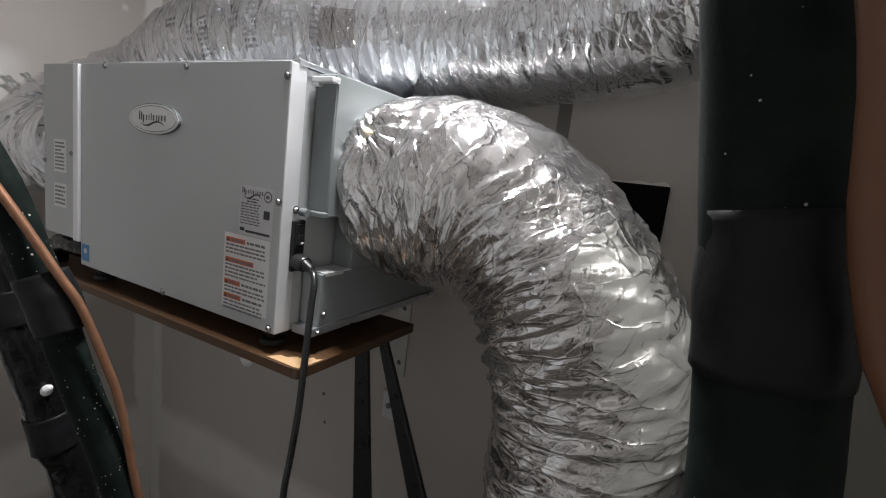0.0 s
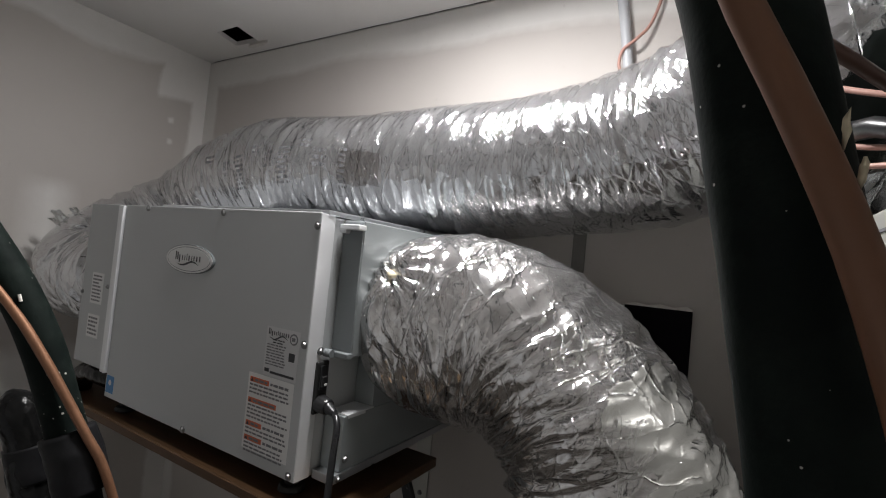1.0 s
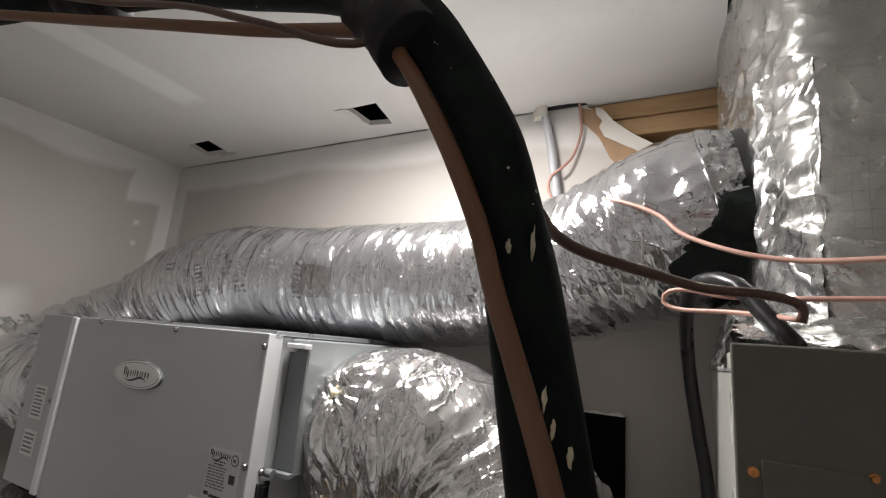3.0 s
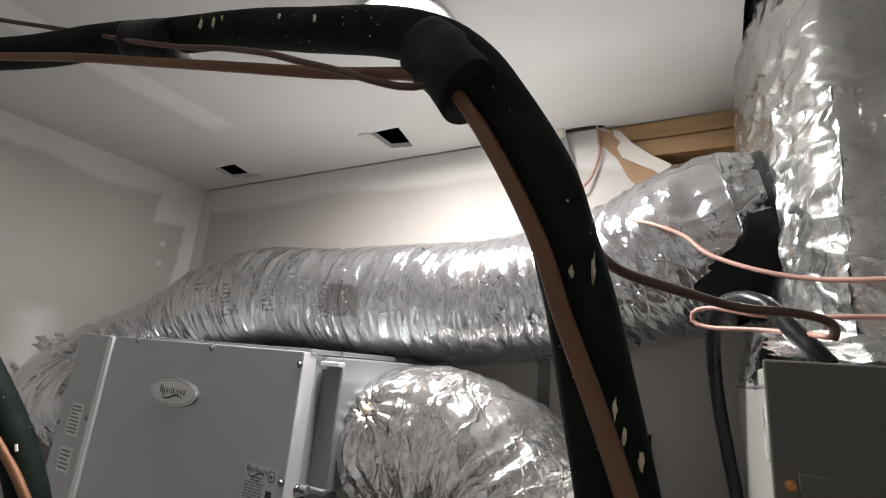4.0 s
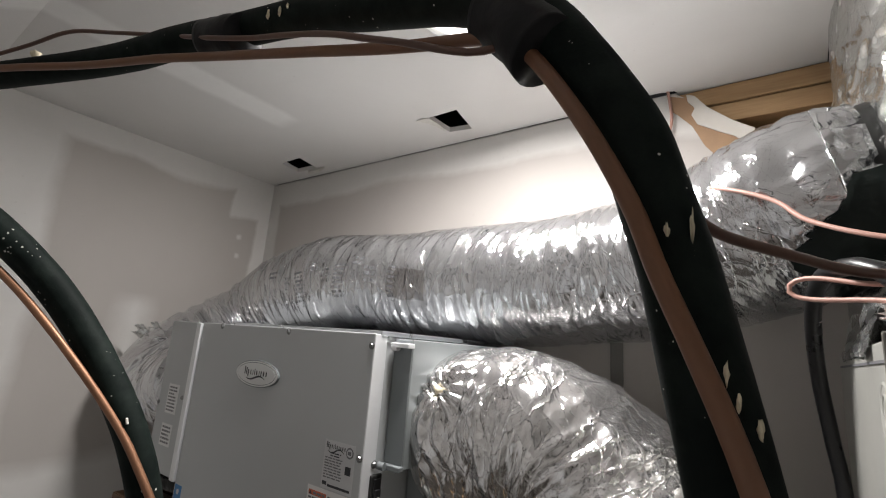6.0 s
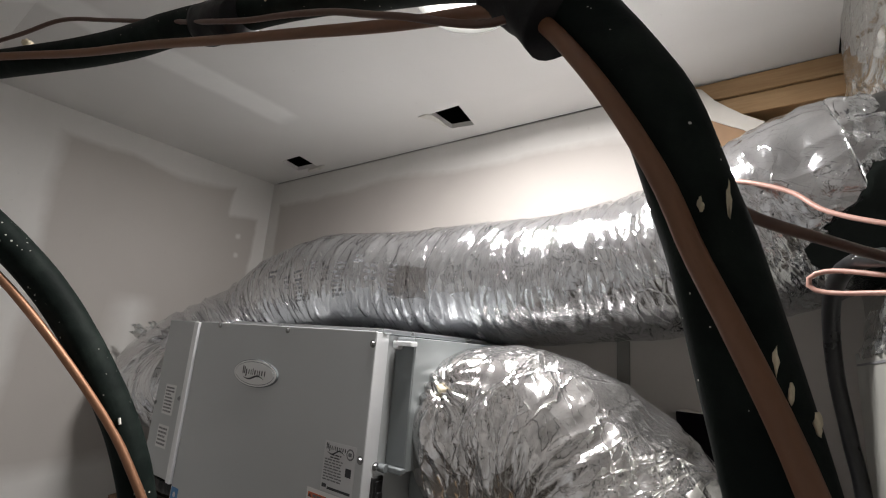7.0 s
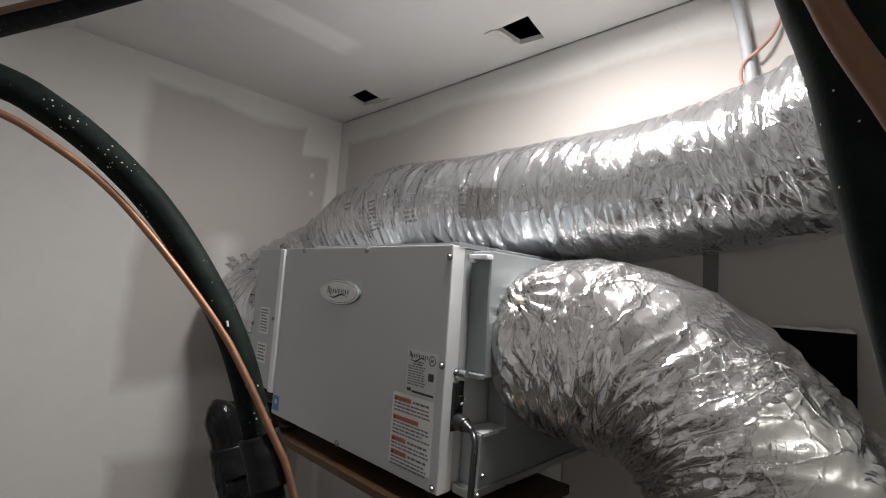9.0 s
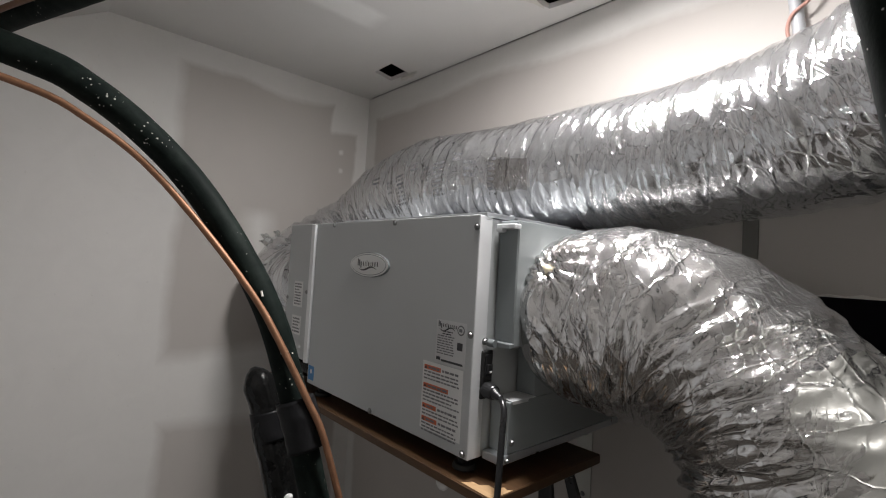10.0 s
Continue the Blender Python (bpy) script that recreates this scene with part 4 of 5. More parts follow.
def band_bm(fr, length, rad, v0, v1, seg=72, lift=0.004, o=(0, 0, 0)):
    bm = bmesh.new()
    rows = []
    for v in (v0, v0 + 0.004, (v0 + v1) / 2, v1 - 0.004, v1):
        e = 0.0 if v in (v0, v1) else lift
        ring = []
        for k in range(seg):
            P, d = on_duct(fr, length, rad + e, v, 2 * math.pi * k / seg)
            ring.append(bm.verts.new(P - Vector(o) + d * 0.003 * noise.noise(P * 60)))
        rows.append(ring)
    for a, b in zip(rows, rows[1:]):
        for k in range(seg):
            bm.faces.new((a[k], a[(k + 1) % seg], b[(k + 1) % seg], b[k]))
    return bm


part("seam_tape", band_bm(DUF, DUL, 0.149, 0.811, 0.846, lift=0.002, o=upper.location), M_TAPE_F, upper, "wrinkled foil tape over a joint", smooth=True)
# collar's black colour stands for the shade between duct end and plenum
part("collar", cyl_bm((0.690, 0.301, 2.008), (0.765, 0.291, 2.024), 0.128, seg=48, off=upper.location), M_BLACK, upper, "duct collar painted black for the shade in the gap", smooth=True)



def end_band_bm(o):
    """Black band over the lower part of the duct's end, with a ragged rim."""
    bm = bmesh.new()
    rows, nv, na = [], 14, 60
    for k in range(na + 1):
        a = 0.35 + 2.65 * k / na
        reach = (0.105 + 0.035 * noise.noise(Vector((a * 3.1, 2.0, 0.5)))) * min(1, 0.25 + (3.05 - a) / 0.9) + 0.022 * noise.noise(Vector((a * 14.0, 5.0, 0.5)))
        row = []
        for i in range(nv + 1):
            P, d = on_duct(DUF, DUL, upper_r(0.05) + 0.003, reach * i / nv, a)
            row.append(bm.verts.new(P - Vector(o) + d * (0.005 * noise.noise(P * 26) + 0.002 * noise.noise(P * 80))))
        rows.append(row)
    for r0, r1 in zip(rows, rows[1:]):
        for i in range(nv):
            bm.faces.new((r0[i], r0[i + 1], r1[i + 1], r1[i]))
    return bm


part("end_band", end_band_bm(upper.location), M_ENDB, upper, "black band with a ragged rim at the duct's end", smooth=True)
lower = thing("insulated_duct", (0.05, 0.23, 1.40), "slack silver foil-wrapped flexible duct bending down from the outlet", "duct", "flexible ducts")
LO = [(0.035, 0.226, 1.562), (0.10, 0.226, 1.565), (0.18, 0.228, 1.566), (0.27, 0.232, 1.550), (0.345, 0.240, 1.505), (0.410, 0.250, 1.430), (0.452, 0.262, 1.335), (0.472, 0.275, 1.22), (0.482, 0.29, 1.05), (0.486, 0.305, 0.85), (0.486, 0.31, 0.5), (0.486, 0.31, 0.03)]


def lower_r(f):
    return 0.158 + 0.006 * math.sin(f * 31) - 0.012 * max(0, 1 - f / 0.02)


duct_mesh("sleeve", LO, lower_r, 600, 180, M_FOIL_L, lower, 2, slack=1.8, pitch=0.04, lean=7.0, floor_l=0.62, head=0.22, taut=Vector((0.50, 0.75, 0.43)), gathers=[((0.091, 0.088, 1.648), 0.050, 0.013, 13)])
part("collar", cyl_bm((0.044, 0.226, 1.562), (0.075, 0.226, 1.563), 0.150, seg=48, off=lower.location), M_UNITG, lower, "galvanised outlet collar", smooth=True)
part("tie_knot", tube_bm([(0.085, 0.086, 1.652), (0.093, 0.078, 1.649), (0.101, 0.084, 1.643)], lambda f: 0.0035 + 0.0042 * math.sin(math.pi * f), 14, 10, rough=0.4, off=lower.location, freq=90), M_FOAMY, lower, "cream knot of the tie", smooth=True)

# ---- air handler and plenum ----
handler = thing("air_handler", (0.93, 0.20, 0.0), "olive-grey air handler cabinet with copper-coloured bolts", "air handler")
ho = handler.location
part("cabinet", box_bm(0.688, 1.19, -0.046, 0.44, 0.05, 1.764, 0.003, off=ho), M_CABS, handler)
door = part("front_door", box_bm(0.684, 1.194, -0.052, -0.0455, 0.10, 1.770, 0.002, off=ho), M_CAB, handler)
part("access_plate", box_bm(0.7045, 1.17, -0.0545, -0.0515, 1.30, 1.665, 0.001, off=ho), M_CAB, door)
part("base", box_bm(0.70, 1.18, -0.03, 0.43, 0.0, 0.05, off=ho), M_RUBBER, handler)
for x, z in ((0.698, 1.653), (0.784, 1.663), (0.7155, 1.615), (0.90, 1.66)):
    y = -0.0545 if z < 1.62 else -0.0525
    m = M_SCREW if z < 1.62 else M_BRASS
    part("bolt", join_bm(cyl_bm((x, y + 0.001, z), (x, y - 0.0015, z), 0.0048, off=ho), cyl_bm((x, y - 0.0015, z), (x, y - 0.004, z), 0.0036, 0.0028, seg=6, off=ho)), m, door)
part("side_seam", box_bm(0.6865, 0.6885, -0.04, 0.42, 1.742, 1.745, off=ho), M_INKG, handler)


def knockout(y, z, r):
    bm = bmesh.new()
    n = 28
    rows = []
    for rr, x in ((r, 0.6878), (r * 0.93, 0.6862), (r * 0.86, 0.6878)):
        rows.append([bm.verts.new(Vector((x, y + rr * math.cos(2 * math.pi * k / n), z + rr * math.sin(2 * math.pi * k / n))) - ho) for k in range(n)])
    for a, b in zip(rows, rows[1:]):
        for k in range(n):
            bm.faces.new((a[k], a[(k + 1) % n], b[(k + 1) % n], b[k]))
    return bm


for y, z, r in ((0.005, 1.695, 0.030), (0.005, 1.695, 0.018), (0.02, 1.60, 0.022)):
    part("knockout", knockout(y, z, r), M_CABS, handler, smooth=True)

plenum = thing("plenum", (0.93, 0.29, 1.766), "supply plenum wrapped in wrinkled silver foil insulation", "plenum")


def plenum_mesh():
    """A rounded square trunk, crumpled, rising through the ceiling."""
    n, seg = 230, 300
    o = plenum.location
    verts, faces, fuv = [], [], []
    for i in range(n):
        z = 1.766 + (2.68 - 1.766) * i / (n - 1)
        spread = 0.014 * max(0, 1 - abs(z - 1.9) / 0.2)
        x0, x1, y0, y1 = 0.712 - spread * 0.6 + 0.04 * max(0, z - 2.18), 1.17, 0.046, 0.50
        cx, cy, hx, hy = (x0 + x1) / 2, (y0 + y1) / 2, (x1 - x0) / 2, (y1 - y0) / 2
        for k in range(seg):
            a = 2 * math.pi * k / seg + 0.2
            c, s = math.cos(a), math.sin(a)
            e = 9.0
            q = (abs(c / hx) ** e + abs(s / hy) ** e) ** (-1 / e)
            P = Vector((cx + c * q, cy + s * q, z))
            # the left face leans back from the front corner
            P.x += 0.068 * min(1, max(0, (0.47 - P.y) / 0.42)) ** 2 * min(1, max(0, (cx - P.x) / hx)) ** 2
            rumple = 0.30 + 0.75 * min(1, max(0, (0.84 - P.x) / 0.06))
            d = Vector((c, s, 0))
            h = 0.008 * noise.noise(P * 6) + 0.008 * rumple * (0.45 - abs(noise.noise(Vector((P.x * 14, P.y * 14, P.z * 22)))) * 1.5)
            h += 0.0028 * rumple * (0.5 - abs(noise.noise(P * 38)) * 1.6)
            P = P + d * h
            verts.append(tuple(P - o))
    for i in range(n - 1):
        for k in range(seg):
            k2 = (k + 1) % seg
            faces.append((i * seg + k, i * seg + k2, (i + 1) * seg + k2, (i + 1) * seg + k))
            ua, ub, va, vb = k * 0.0062, (k + 1) * 0.0062, i * 0.004, (i + 1) * 0.004
            fuv += [ua, va, ub, va, ub, vb, ua, vb]
    me = bpy.data.meshes.new("wrap")
    me.from_pydata(verts, [], faces)
    me.uv_layers.new(name="UVMap").data.foreach_set("uv", fuv)
    me.polygons.foreach_set("use_smooth", [True] * len(me.polygons))
    me.materials.append(M_FOIL_P)
    ob = new("wrap", me)
    ob.parent = plenum
    return ob


plenum_mesh()


def foil_patch(name, origin, u, v, nu, nv, crumple, seed, label, parent=plenum):
    """A crumpled scrap of foil: origin and two edges in metres, with uneven rims."""
    o, u, v = Vector(origin), Vector(u), Vector(v)
    nrm = u.cross(v).normalized()
    verts, faces, fuv = [], [], []
    for i in range(nu + 1):
        for k in range(nv + 1):
            s, t = i / nu, k / nv
            s2 = s + 0.06 * noise.noise(Vector((t * 4, seed, 0))) * (1 if i in (0, nu) else 0)
            t2 = t + 0.12 * noise.noise(Vector((s * 5, seed * 2, 1)))
            P = o + u * s2 + v * t2
            h = crumple * (0.5 - abs(noise.noise(P * 32 + Vector((seed, 0, 0)))) * 1.7) + crumple * 0.8 * noise.noise(P * 12)
            verts.append(tuple(P + nrm * h - parent.location))
    for i in range(nu):
        for k in range(nv):
            q = (i * (nv + 1) + k, (i + 1) * (nv + 1) + k, (i + 1) * (nv + 1) + k + 1, i * (nv + 1) + k + 1)
            faces.append(q)
            for c in ((i, k), (i + 1, k), (i + 1, k + 1), (i, k + 1)):
                fuv += [c[0] / nu * u.length, c[1] / nv * v.length]
    me = bpy.data.meshes.new(name)
    me.from_pydata(verts, [], faces)
    me.uv_layers.new(name="UVMap").data.foreach_set("uv", fuv)
    me.polygons.foreach_set("use_smooth", [True] * len(me.polygons))
    me.materials.append(M_FOIL_C)
    ob = new(name, me)
    ob.parent = parent
    ob["label"] = label
    return ob


foil_patch("foil_skirt", (0.684, 0.05, 1.752), (0.0, 0.33, 0.0), (0.018, 0.0, 0.070), 60, 16, 0.007, 3.0, "crumpled foil skirt over the cabinet edge")
foil_patch("foil_skirt", (0.69, -0.030, 1.7745), (0.46, 0.0, 0.0), (0.012, 0.085, 0.035), 70, 16, 0.008, 5.0, "crumpled foil skirt over the cabinet edge")
foil_patch("corner_tape", (0.730, 0.150, 1.80), (0.054, -0.100, 0.0), (0.012, 0.0, 0.36), 40, 100, 0.006, 9.0, "foil tape down the plenum corner")

# torn foil ends round the joint at the far end of the upper duct
random.seed(31)
for i in range(9):
    x, y, z = -1.13 + 0.014 * i + random.uniform(-0.01, 0.01), 0.075 + random.uniform(-0.02, 0.03), 1.655 + random.uniform(0, 0.03)
    lean = Vector((random.uniform(-0.045, 0.02), random.uniform(-0.04, 0.02), random.uniform(0.025, 0.06)))
    foil_patch("torn_end", (x, y, z), (random.uniform(0.02, 0.035), random.uniform(-0.02, 0.02), 0.004), lean, 10, 16, 0.009, 40.0 + i, "torn crumpled end of foil", upper)

# ---- pipes by the camera ----
line1 = thing("insulated_pipe", (0.58, -0.355, 1.6), "black foam-covered refrigerant pipe bent over, taped to a brown tube", "pipe", "refrigerant pipes")
P1 = [(-1.20, -0.86, 2.02), (-0.80, -0.69, 2.09), (-0.41, -0.515, 2.110), (-0.21, -0.430, 2.122), (-0.06, -0.395, 2.122), (0.06, -0.372, 2.111), (0.18, -0.357, 2.094), (0.293, -0.351, 2.062), (0.383, -0.350, 2.033), (0.440, -0.351, 2.003), (0.478, -0.353, 1.968), (0.505, -0.354, 1.928), (0.527, -0.354, 1.890), (0.543, -0.354, 1.855), (0.557, -0.350, 1.803), (0.565, -0.351, 1.772), (0.577, -0.352, 1.713), (0.590, -0.351, 1.643), (0.597, -0.350, 1.60), (0.606, -0.350, 1.54), (0.613, -0.350, 1.46), (0.62, -0.34, 1.2), (0.66, -0.20, 0.8), (0.70, -0.10, 0.6)]


def p1_r(f):
    return 0.0218 + 0.0006 * math.sin(f * 40)


part("foam_sleeve", tube_bm(P1, p1_r, 260, 28, rough=0.025, off=line1.location, freq=25), M_FOAM, line1, smooth=True)
BT = [(-1.20, -0.895, 2.0), (-0.80, -0.725, 2.083), (-0.41, -0.548, 2.100), (-0.21, -0.462, 2.094), (-0.06, -0.424, 2.077), (0.06, -0.398, 2.056), (0.20, -0.380, 2.024), (0.33, -0.368, 1.991), (0.425, -0.364, 1.968), (0.452, -0.366, 1.955), (0.478, -0.370, 1.930), (0.516, -0.377, 1.870), (0.545, -0.379, 1.812), (0.560, -0.382, 1.770), (0.576, -0.386, 1.731), (0.593, -0.389, 1.686), (0.608, -0.389, 1.632), (0.616, -0.380, 1.59), (0.627, -0.375, 1.555), (0.642, -0.375, 1.50), (0.650, -0.370, 1.2), (0.656, -0.235, 0.8), (0.70, -0.135, 0.6)]
part("brown_tube", tube_bm(BT, 0.0056, 240, 14, rough=0.03, off=line1.location), M_BROWNT, line1, "brown-sleeved copper tube", smooth=True)
TW = [(-1.0, -0.78, 2.07), (-0.62, -0.60, 2.125), (-0.40, -0.51, 2.160), (-0.29, -0.475, 2.172), (-0.20, -0.44, 2.160), (-0.06, -0.41, 2.122), (0.05, -0.404, 2.082), (0.13, -0.395, 2.058), (0.20, -0.392, 2.038), (0.27, -0.390, 2.014), (0.32, -0.388, 1.992), (0.36, -0.384, 1.976), (0.425, -0.374, 1.950), (0.462, -0.364, 1.952)]
part("thin_wire", tube_bm(TW, 0.0032, 120, 10, rough=0.06, off=line1.location), M_BROWNW, line1, smooth=True)


def wrap_bm(points, r, o, n=16, seg=26, rough=0.10, freq=40):
    return tube_bm(points, r, n, seg, rough=rough, off=o, freq=freq)


part("tape_band", wrap_bm([(0.436, -0.357, 1.993), (0.456, -0.359, 1.974), (0.474, -0.361, 1.951), (0.484, -0.362, 1.936)], 0.0272, line1.location), M_TAPE, line1, "wide band of black tape", smooth=True)
part("tape_band", wrap_bm([(0.005, -0.388, 2.106), (0.05, -0.382, 2.098), (0.078, -0.378, 2.092)], 0.0262, line1.location), M_TAPE, line1, "wide band of black tape", smooth=True)
part("tape_band", wrap_bm([(0.598, -0.3505, 1.594), (0.602, -0.3505, 1.57), (0.606, -0.3505, 1.54)], 0.0228, line1.location), M_TAPE, line1, "wide band of black tape", smooth=True)
# flakes of plaster stuck to the pipe
random.seed(11)
fl = []
for x, y, z, a, b in ((0.563, -0.3722, 1.795, 0.0015, 0.0045), (0.5745, -0.3678, 1.797, 0.0014, 0.010), (0.5745, -0.3675, 1.781, 0.0011, 0.006), (0.600, -0.3865, 1.700, 0.0013, 0.0045), (0.5885, -0.387, 1.722, 0.0011, 0.006), (0.5925, -0.387, 1.710, 0.0011, 0.004), (0.313, -0.3745, 2.052, 0.0022, 0.0045), (0.136, -0.3835, 2.095, 0.0028, 0.0060), (0.157, -0.3815, 2.092, 0.0022, 0.0062), (0.170, -0.3805, 2.095, 0.0016, 0.0036), (0.262, -0.3765, 2.070, 0.0017, 0.0032), (-0.356, -0.495, 2.140, 0.0085, 0.0095)):
    bm = bmesh.new()
    bmesh.ops.create_icosphere(bm, subdivisions=2, radius=1.0)
    for v in bm.verts:
        v.co = Vector((v.co.x * a * 0.85, v.co.y * max(0.0013, a * 0.6), v.co.z * b * 0.85)) * (1 + 1.1 * noise.noise(v.co * 1.9 + Vector((x * 50, 0, z * 50)))) + Vector((x, y, z)) - line1.location
    part("plaster_fleck", bm, M_FOAMY, line1, smooth=True)

line2 = thing("insulated_pipe", (-0.2, -0.3, 1.4), "black foam-covered refrigerant pipe with a bare copper line taped to it", "pipe", "refrigerant pipes")
P2 = [(-0.42, -1.40, 1.86), (-0.405, -1.0, 1.935), (-0.385, -0.78, 1.945), (-0.36, -0.615, 1.918), (-0.345, -0.55, 1.890), (-0.325, -0.478, 1.838), (-0.287, -0.398, 1.750), (-0.245, -0.325, 1.630), (-0.215, -0.281, 1.530), (-0.188, -0.250, 1.415), (-0.167, -0.234, 1.333), (-0.145, -0.215, 1.236), (-0.12, -0.193, 1.137), (-0.10, -0.18, 1.06), (-0.06, -0.16, 0.9), (0.0, -0.14, 0.55), (0.02, -0.13, 0.02)]
part("foam_sleeve", tube_bm(P2, 0.0240, 200, 26, rough=0.02, off=line2.location), M_FOAMD, line2, smooth=True)
CP = [(-0.40, -1.40, 1.825), (-0.385, -1.0, 1.900), (-0.367, -0.78, 1.898), (-0.345, -0.618, 1.870), (-0.33, -0.549, 1.838), (-0.31, -0.475, 1.784), (-0.265, -0.40, 1.694), (-0.215, -0.321, 1.580), (-0.18, -0.282, 1.502), (-0.14, -0.242, 1.405), (-0.125, -0.223, 1.360), (-0.11, -0.201, 1.281), (-0.10, -0.185, 1.212), (-0.08, -0.172, 1.085), (-0.05, -0.15, 0.9), (0.03, -0.12, 0.5), (0.05, -0.12, 0.02)]
part("copper_line", tube_bm(CP, 0.0058, 190, 12, rough=0.04, off=line2.location), M_COPPER, line2, "bare dull copper line", smooth=True)
part("tape_band", wrap_bm([(-0.178, -0.247, 1.400), (-0.165, -0.238, 1.360), (-0.155, -0.230, 1.322)], 0.0325, line2.location), M_TAPE, line2, "wide band of black tape", smooth=True)
part("plaster_fleck", tube_bm([(-0.205, -0.308, 1.583), (-0.203, -0.306, 1.574)], 0.0026, 5, 8, rough=0.5, off=line2.location), M_TORNW, line2)

line3 = thing("insulated_pipe", (-0.3, -0.25, 1.3), "short black pipe end wrapped in glossy black tape", "pipe", "refrigerant pipes")
P3 = [(-0.322, -0.268, 1.428), (-0.315, -0.260, 1.405), (-0.305, -0.245, 1.36), (-0.290, -0.235, 1.29), (-0.275, -0.216, 1.21), (-0.258, -0.198, 1.10), (-0.245, -0.18, 1.02), (-0.18, -0.16, 0.7), (-0.12, -0.14, 0.3), (-0.10, -0.13, 0.02)]
part("wrap", tube_bm(P3, lambda f: 0.030 * min(1, math.sqrt(0.02 + f * 45)), 170, 26, rough=0.06, off=line3.location, freq=30), M_SHINE, line3, smooth=True)
part("plaster_dab", tube_bm([(-0.247, -0.215, 1.190), (-0.240, -0.2175, 1.200), (-0.232, -0.215, 1.208)], lambda f: 0.003 + 0.005 * math.sin(math.pi * f), 12, 14, rough=0.1, off=line3.location), M_LABEL, line3, "pale dab between the pipes", smooth=True)
for a, b in (((-0.302, -0.242, 1.348), (-0.291, -0.234, 1.296)), ((-0.266, -0.206, 1.15), (-0.258, -0.197, 1.09))):
    part("tape_band", wrap_bm([a, tuple((p + q) / 2 for p, q in zip(a, b)), b], 0.0325, line3.location, rough=0.05), M_TAPE, line3, smooth=True)

# ---- wires ----
def wire(name, pts, r, mat, label, category="wire", n=90):
    t = thing(name, pts[0], label, category)
    part("strand", tube_bm(pts, r, n, 10, off=t.location), mat, t, smooth=True)
    return t


wire("thermostat_wire", [(0.437, 0.27, 2.036), (0.495, 0.22, 2.024), (0.543, 0.18, 2.005), (0.584, 0.155, 1.983), (0.617, 0.136, 1.959), (0.647, 0.11, 1.923), (0.703, 0.07, 1.889), (0.759, 0.04, 1.871), (0.827, 0.0, 1.864)] + [(0.93, -0.06, 1.86), (1.2, -0.2, 1.85)], 0.0034, M_PINK, "dusty pink wire strung from the duct past the plenum")
wire("thermostat_wire", [(1.2, -0.06, 1.83), (0.9, -0.03, 1.822)] + [(0.764, 0.0, 1.822), (0.728, 0.02, 1.824), (0.689, 0.04, 1.828), (0.645, 0.07, 1.84), (0.623, 0.08, 1.836), (0.622, 0.082, 1.822), (0.644, 0.07, 1.814), (0.688, 0.04, 1.81), (0.723, 0.0, 1.803), (0.74, -0.05, 1.795)], 0.0030, M_PINK, "dusty pink wire doubled back in a narrow loop")
wire("control_wire", [(0.566, -0.33, 1.826), (0.568, -0.3, 1.821), (0.582, -0.27, 1.815), (0.618, -0.22, 1.81), (0.66, -0.16, 1.807), (0.703, -0.12, 1.809), (0.731, -0.09, 1.807), (0.738, -0.087, 1.799), (0.736, -0.085, 1.789)], 0.0042, M_BROWNW, "brown sheathed wire hooked at its end", n=80)
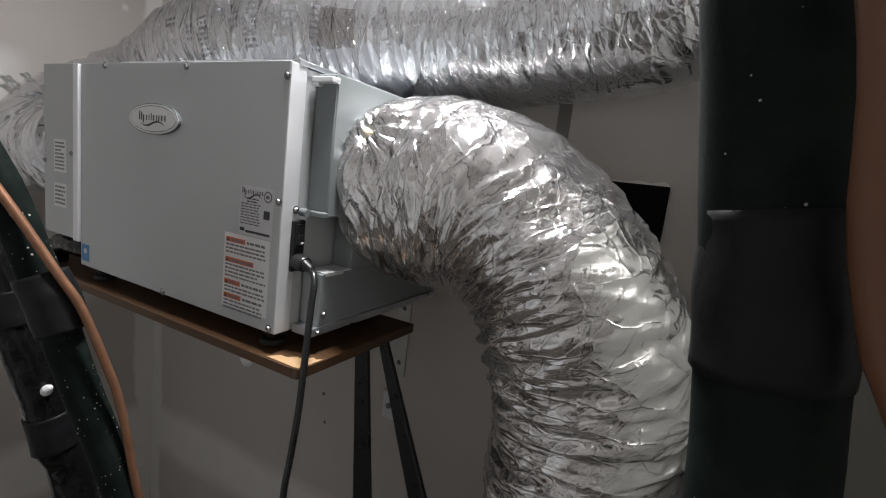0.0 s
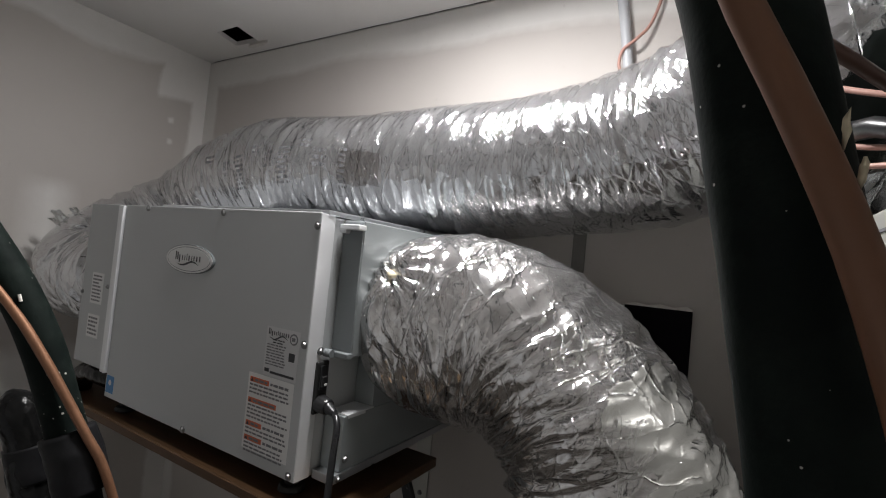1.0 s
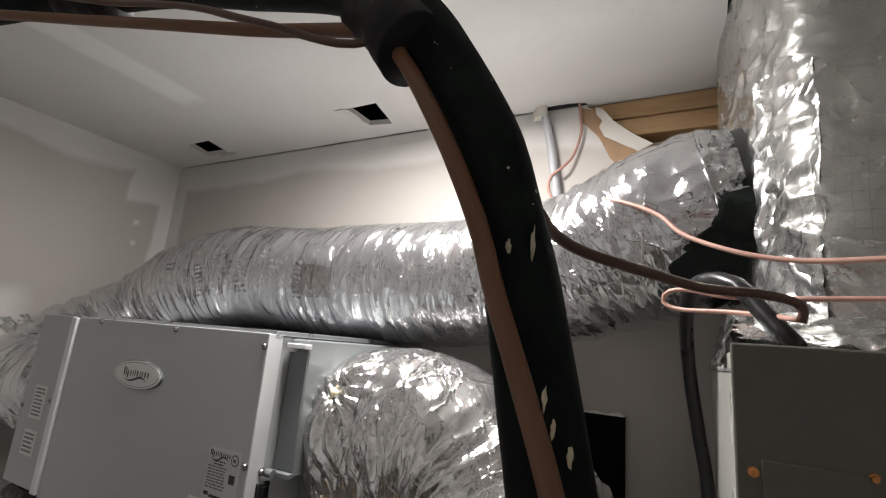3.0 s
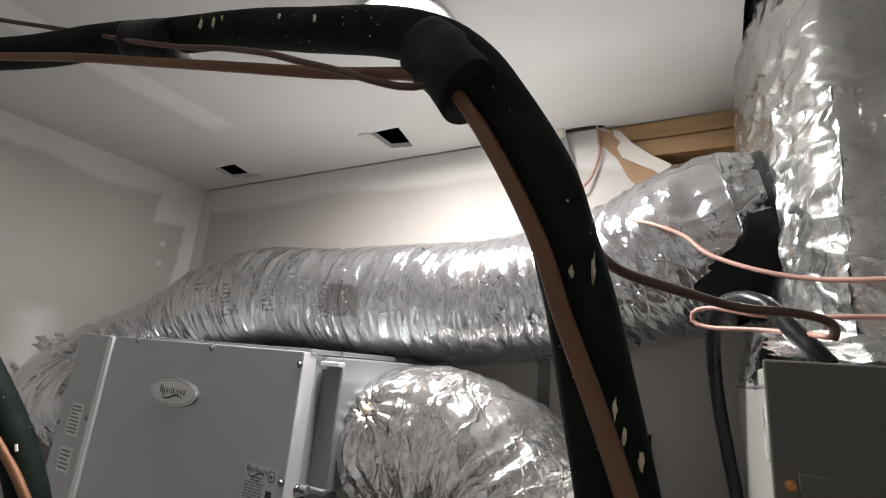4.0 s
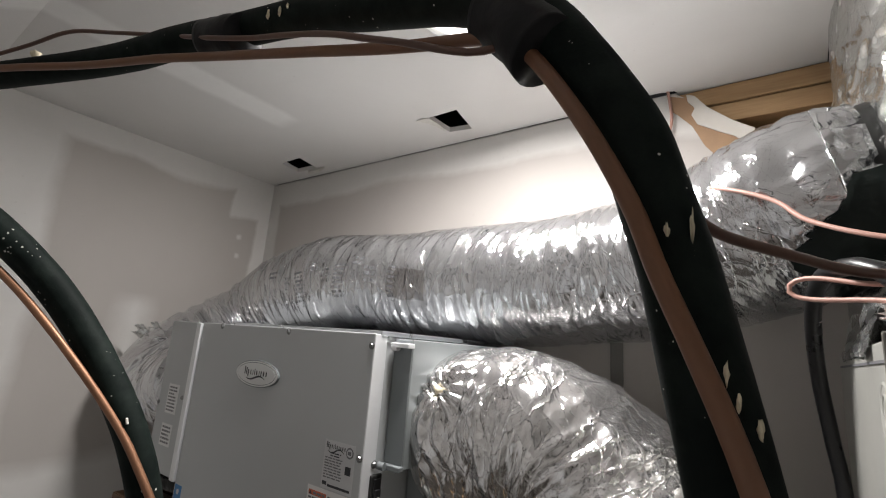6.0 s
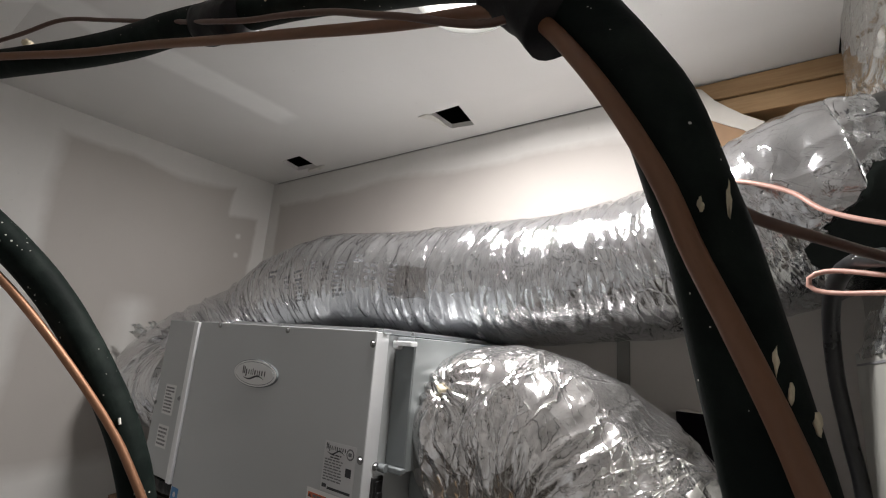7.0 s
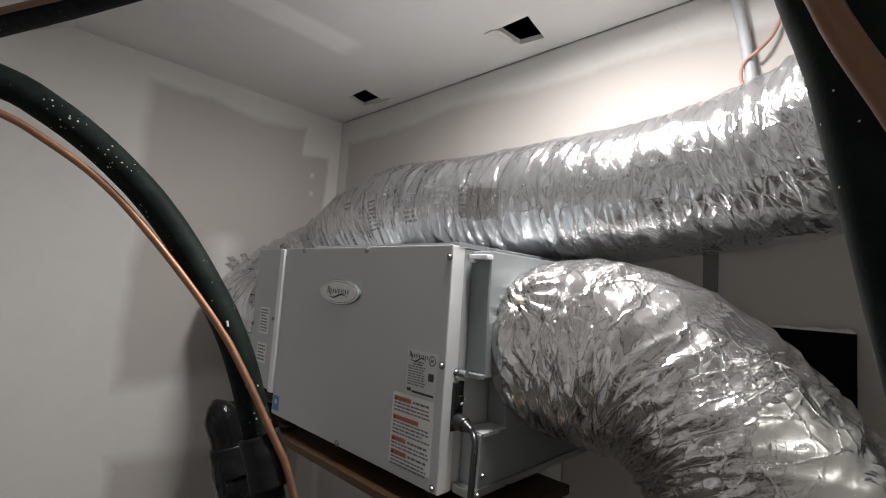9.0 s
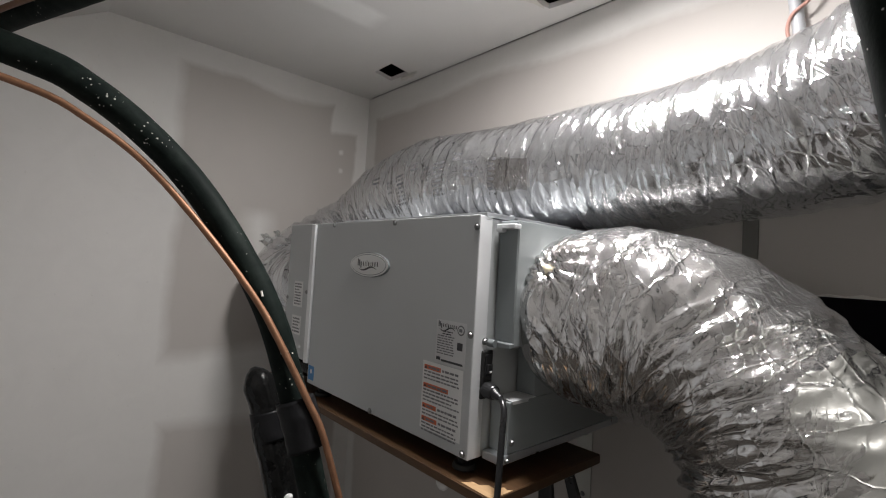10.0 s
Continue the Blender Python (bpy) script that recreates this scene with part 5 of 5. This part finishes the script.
wire("power_cable", [(0.741, -0.03, 1.769), (0.732, -0.02, 1.784), (0.72, -0.005, 1.804), (0.702, 0.015, 1.834), (0.682, 0.035, 1.847), (0.656, 0.1, 1.847), (0.647, 0.2, 1.815), (0.651, 0.3, 1.731), (0.663, 0.34, 1.629), (0.674, 0.36, 1.521)] + [(0.672, 0.36, 1.2), (0.672, 0.36, 0.05)], 0.0105, M_CORD, "thick black cable looping out of the air handler", "cable")
wire("grey_cable", [(0.300, WY - 0.010, CEIL + 0.01), (0.318, WY - 0.014, 2.385), (0.335, WY - 0.013, 2.32), (0.350, WY - 0.013, 2.23), (0.362, WY - 0.014, 2.13), (0.365, WY - 0.02, 2.0)], 0.0115, M_GREYW, "flat grey cable hanging down the wall", "cable")
wire("thermostat_wire", [(0.410, WY - 0.008, CEIL + 0.01), (0.416, WY - 0.010, 2.36), (0.418, WY - 0.012, 2.31), (0.400, WY - 0.016, 2.25), (0.375, WY - 0.028, 2.215), (0.348, WY - 0.026, 2.195), (0.340, WY - 0.018, 2.165), (0.352, WY - 0.016, 2.13), (0.362, WY - 0.016, 2.08)], 0.0036, M_PINK, "dusty pink wire looping down the wall")

# dark opening low in the back wall, its shade painted as a black slab
ret_box = thing("opening_shade", (0.47, WY, 1.5), "black slab painted as the shade of an opening in the wall under the duct", "wall box")
part("shade_slab", box_bm(0.395, 0.526, WY - 0.022, WY + 0.001, 1.35, 1.628, 0.003, off=ret_box.location), M_PIT, ret_box)
part("ragged_edge", poly_bm([(0.397, 1.629), (0.415, 1.633), (0.44, 1.630), (0.465, 1.635), (0.49, 1.631), (0.515, 1.637), (0.526, 1.630), (0.524, 1.627), (0.397, 1.627)], WY - 0.020, WY - 0.002, off=ret_box.location), M_EDGE, ret_box, "crumbled pale gypsum edge")
strip = thing("wall_strip", (0.27, WY, 1.7), "narrow dark strip on the wall below the duct", "strip")
part("strip", box_bm(0.268, 0.298, WY - 0.004, WY, 1.30, 1.80, 0.001, off=strip.location), M_CAB, strip)
for x, z in ((-0.348, 0.872), (-0.334, 0.780)):
    dimple = thing("wall_screw", (x, WY, z), "dark drywall screw head below the board", "screw", "wall screws")
    part("screw_head", join_bm(cyl_bm((0, 0, 0), (0, -0.0015, 0), 0.0055, seg=14), cyl_bm((0, -0.001, 0), (0, -0.0022, 0), 0.0032, 0.002, seg=6)), M_INKG, dimple)
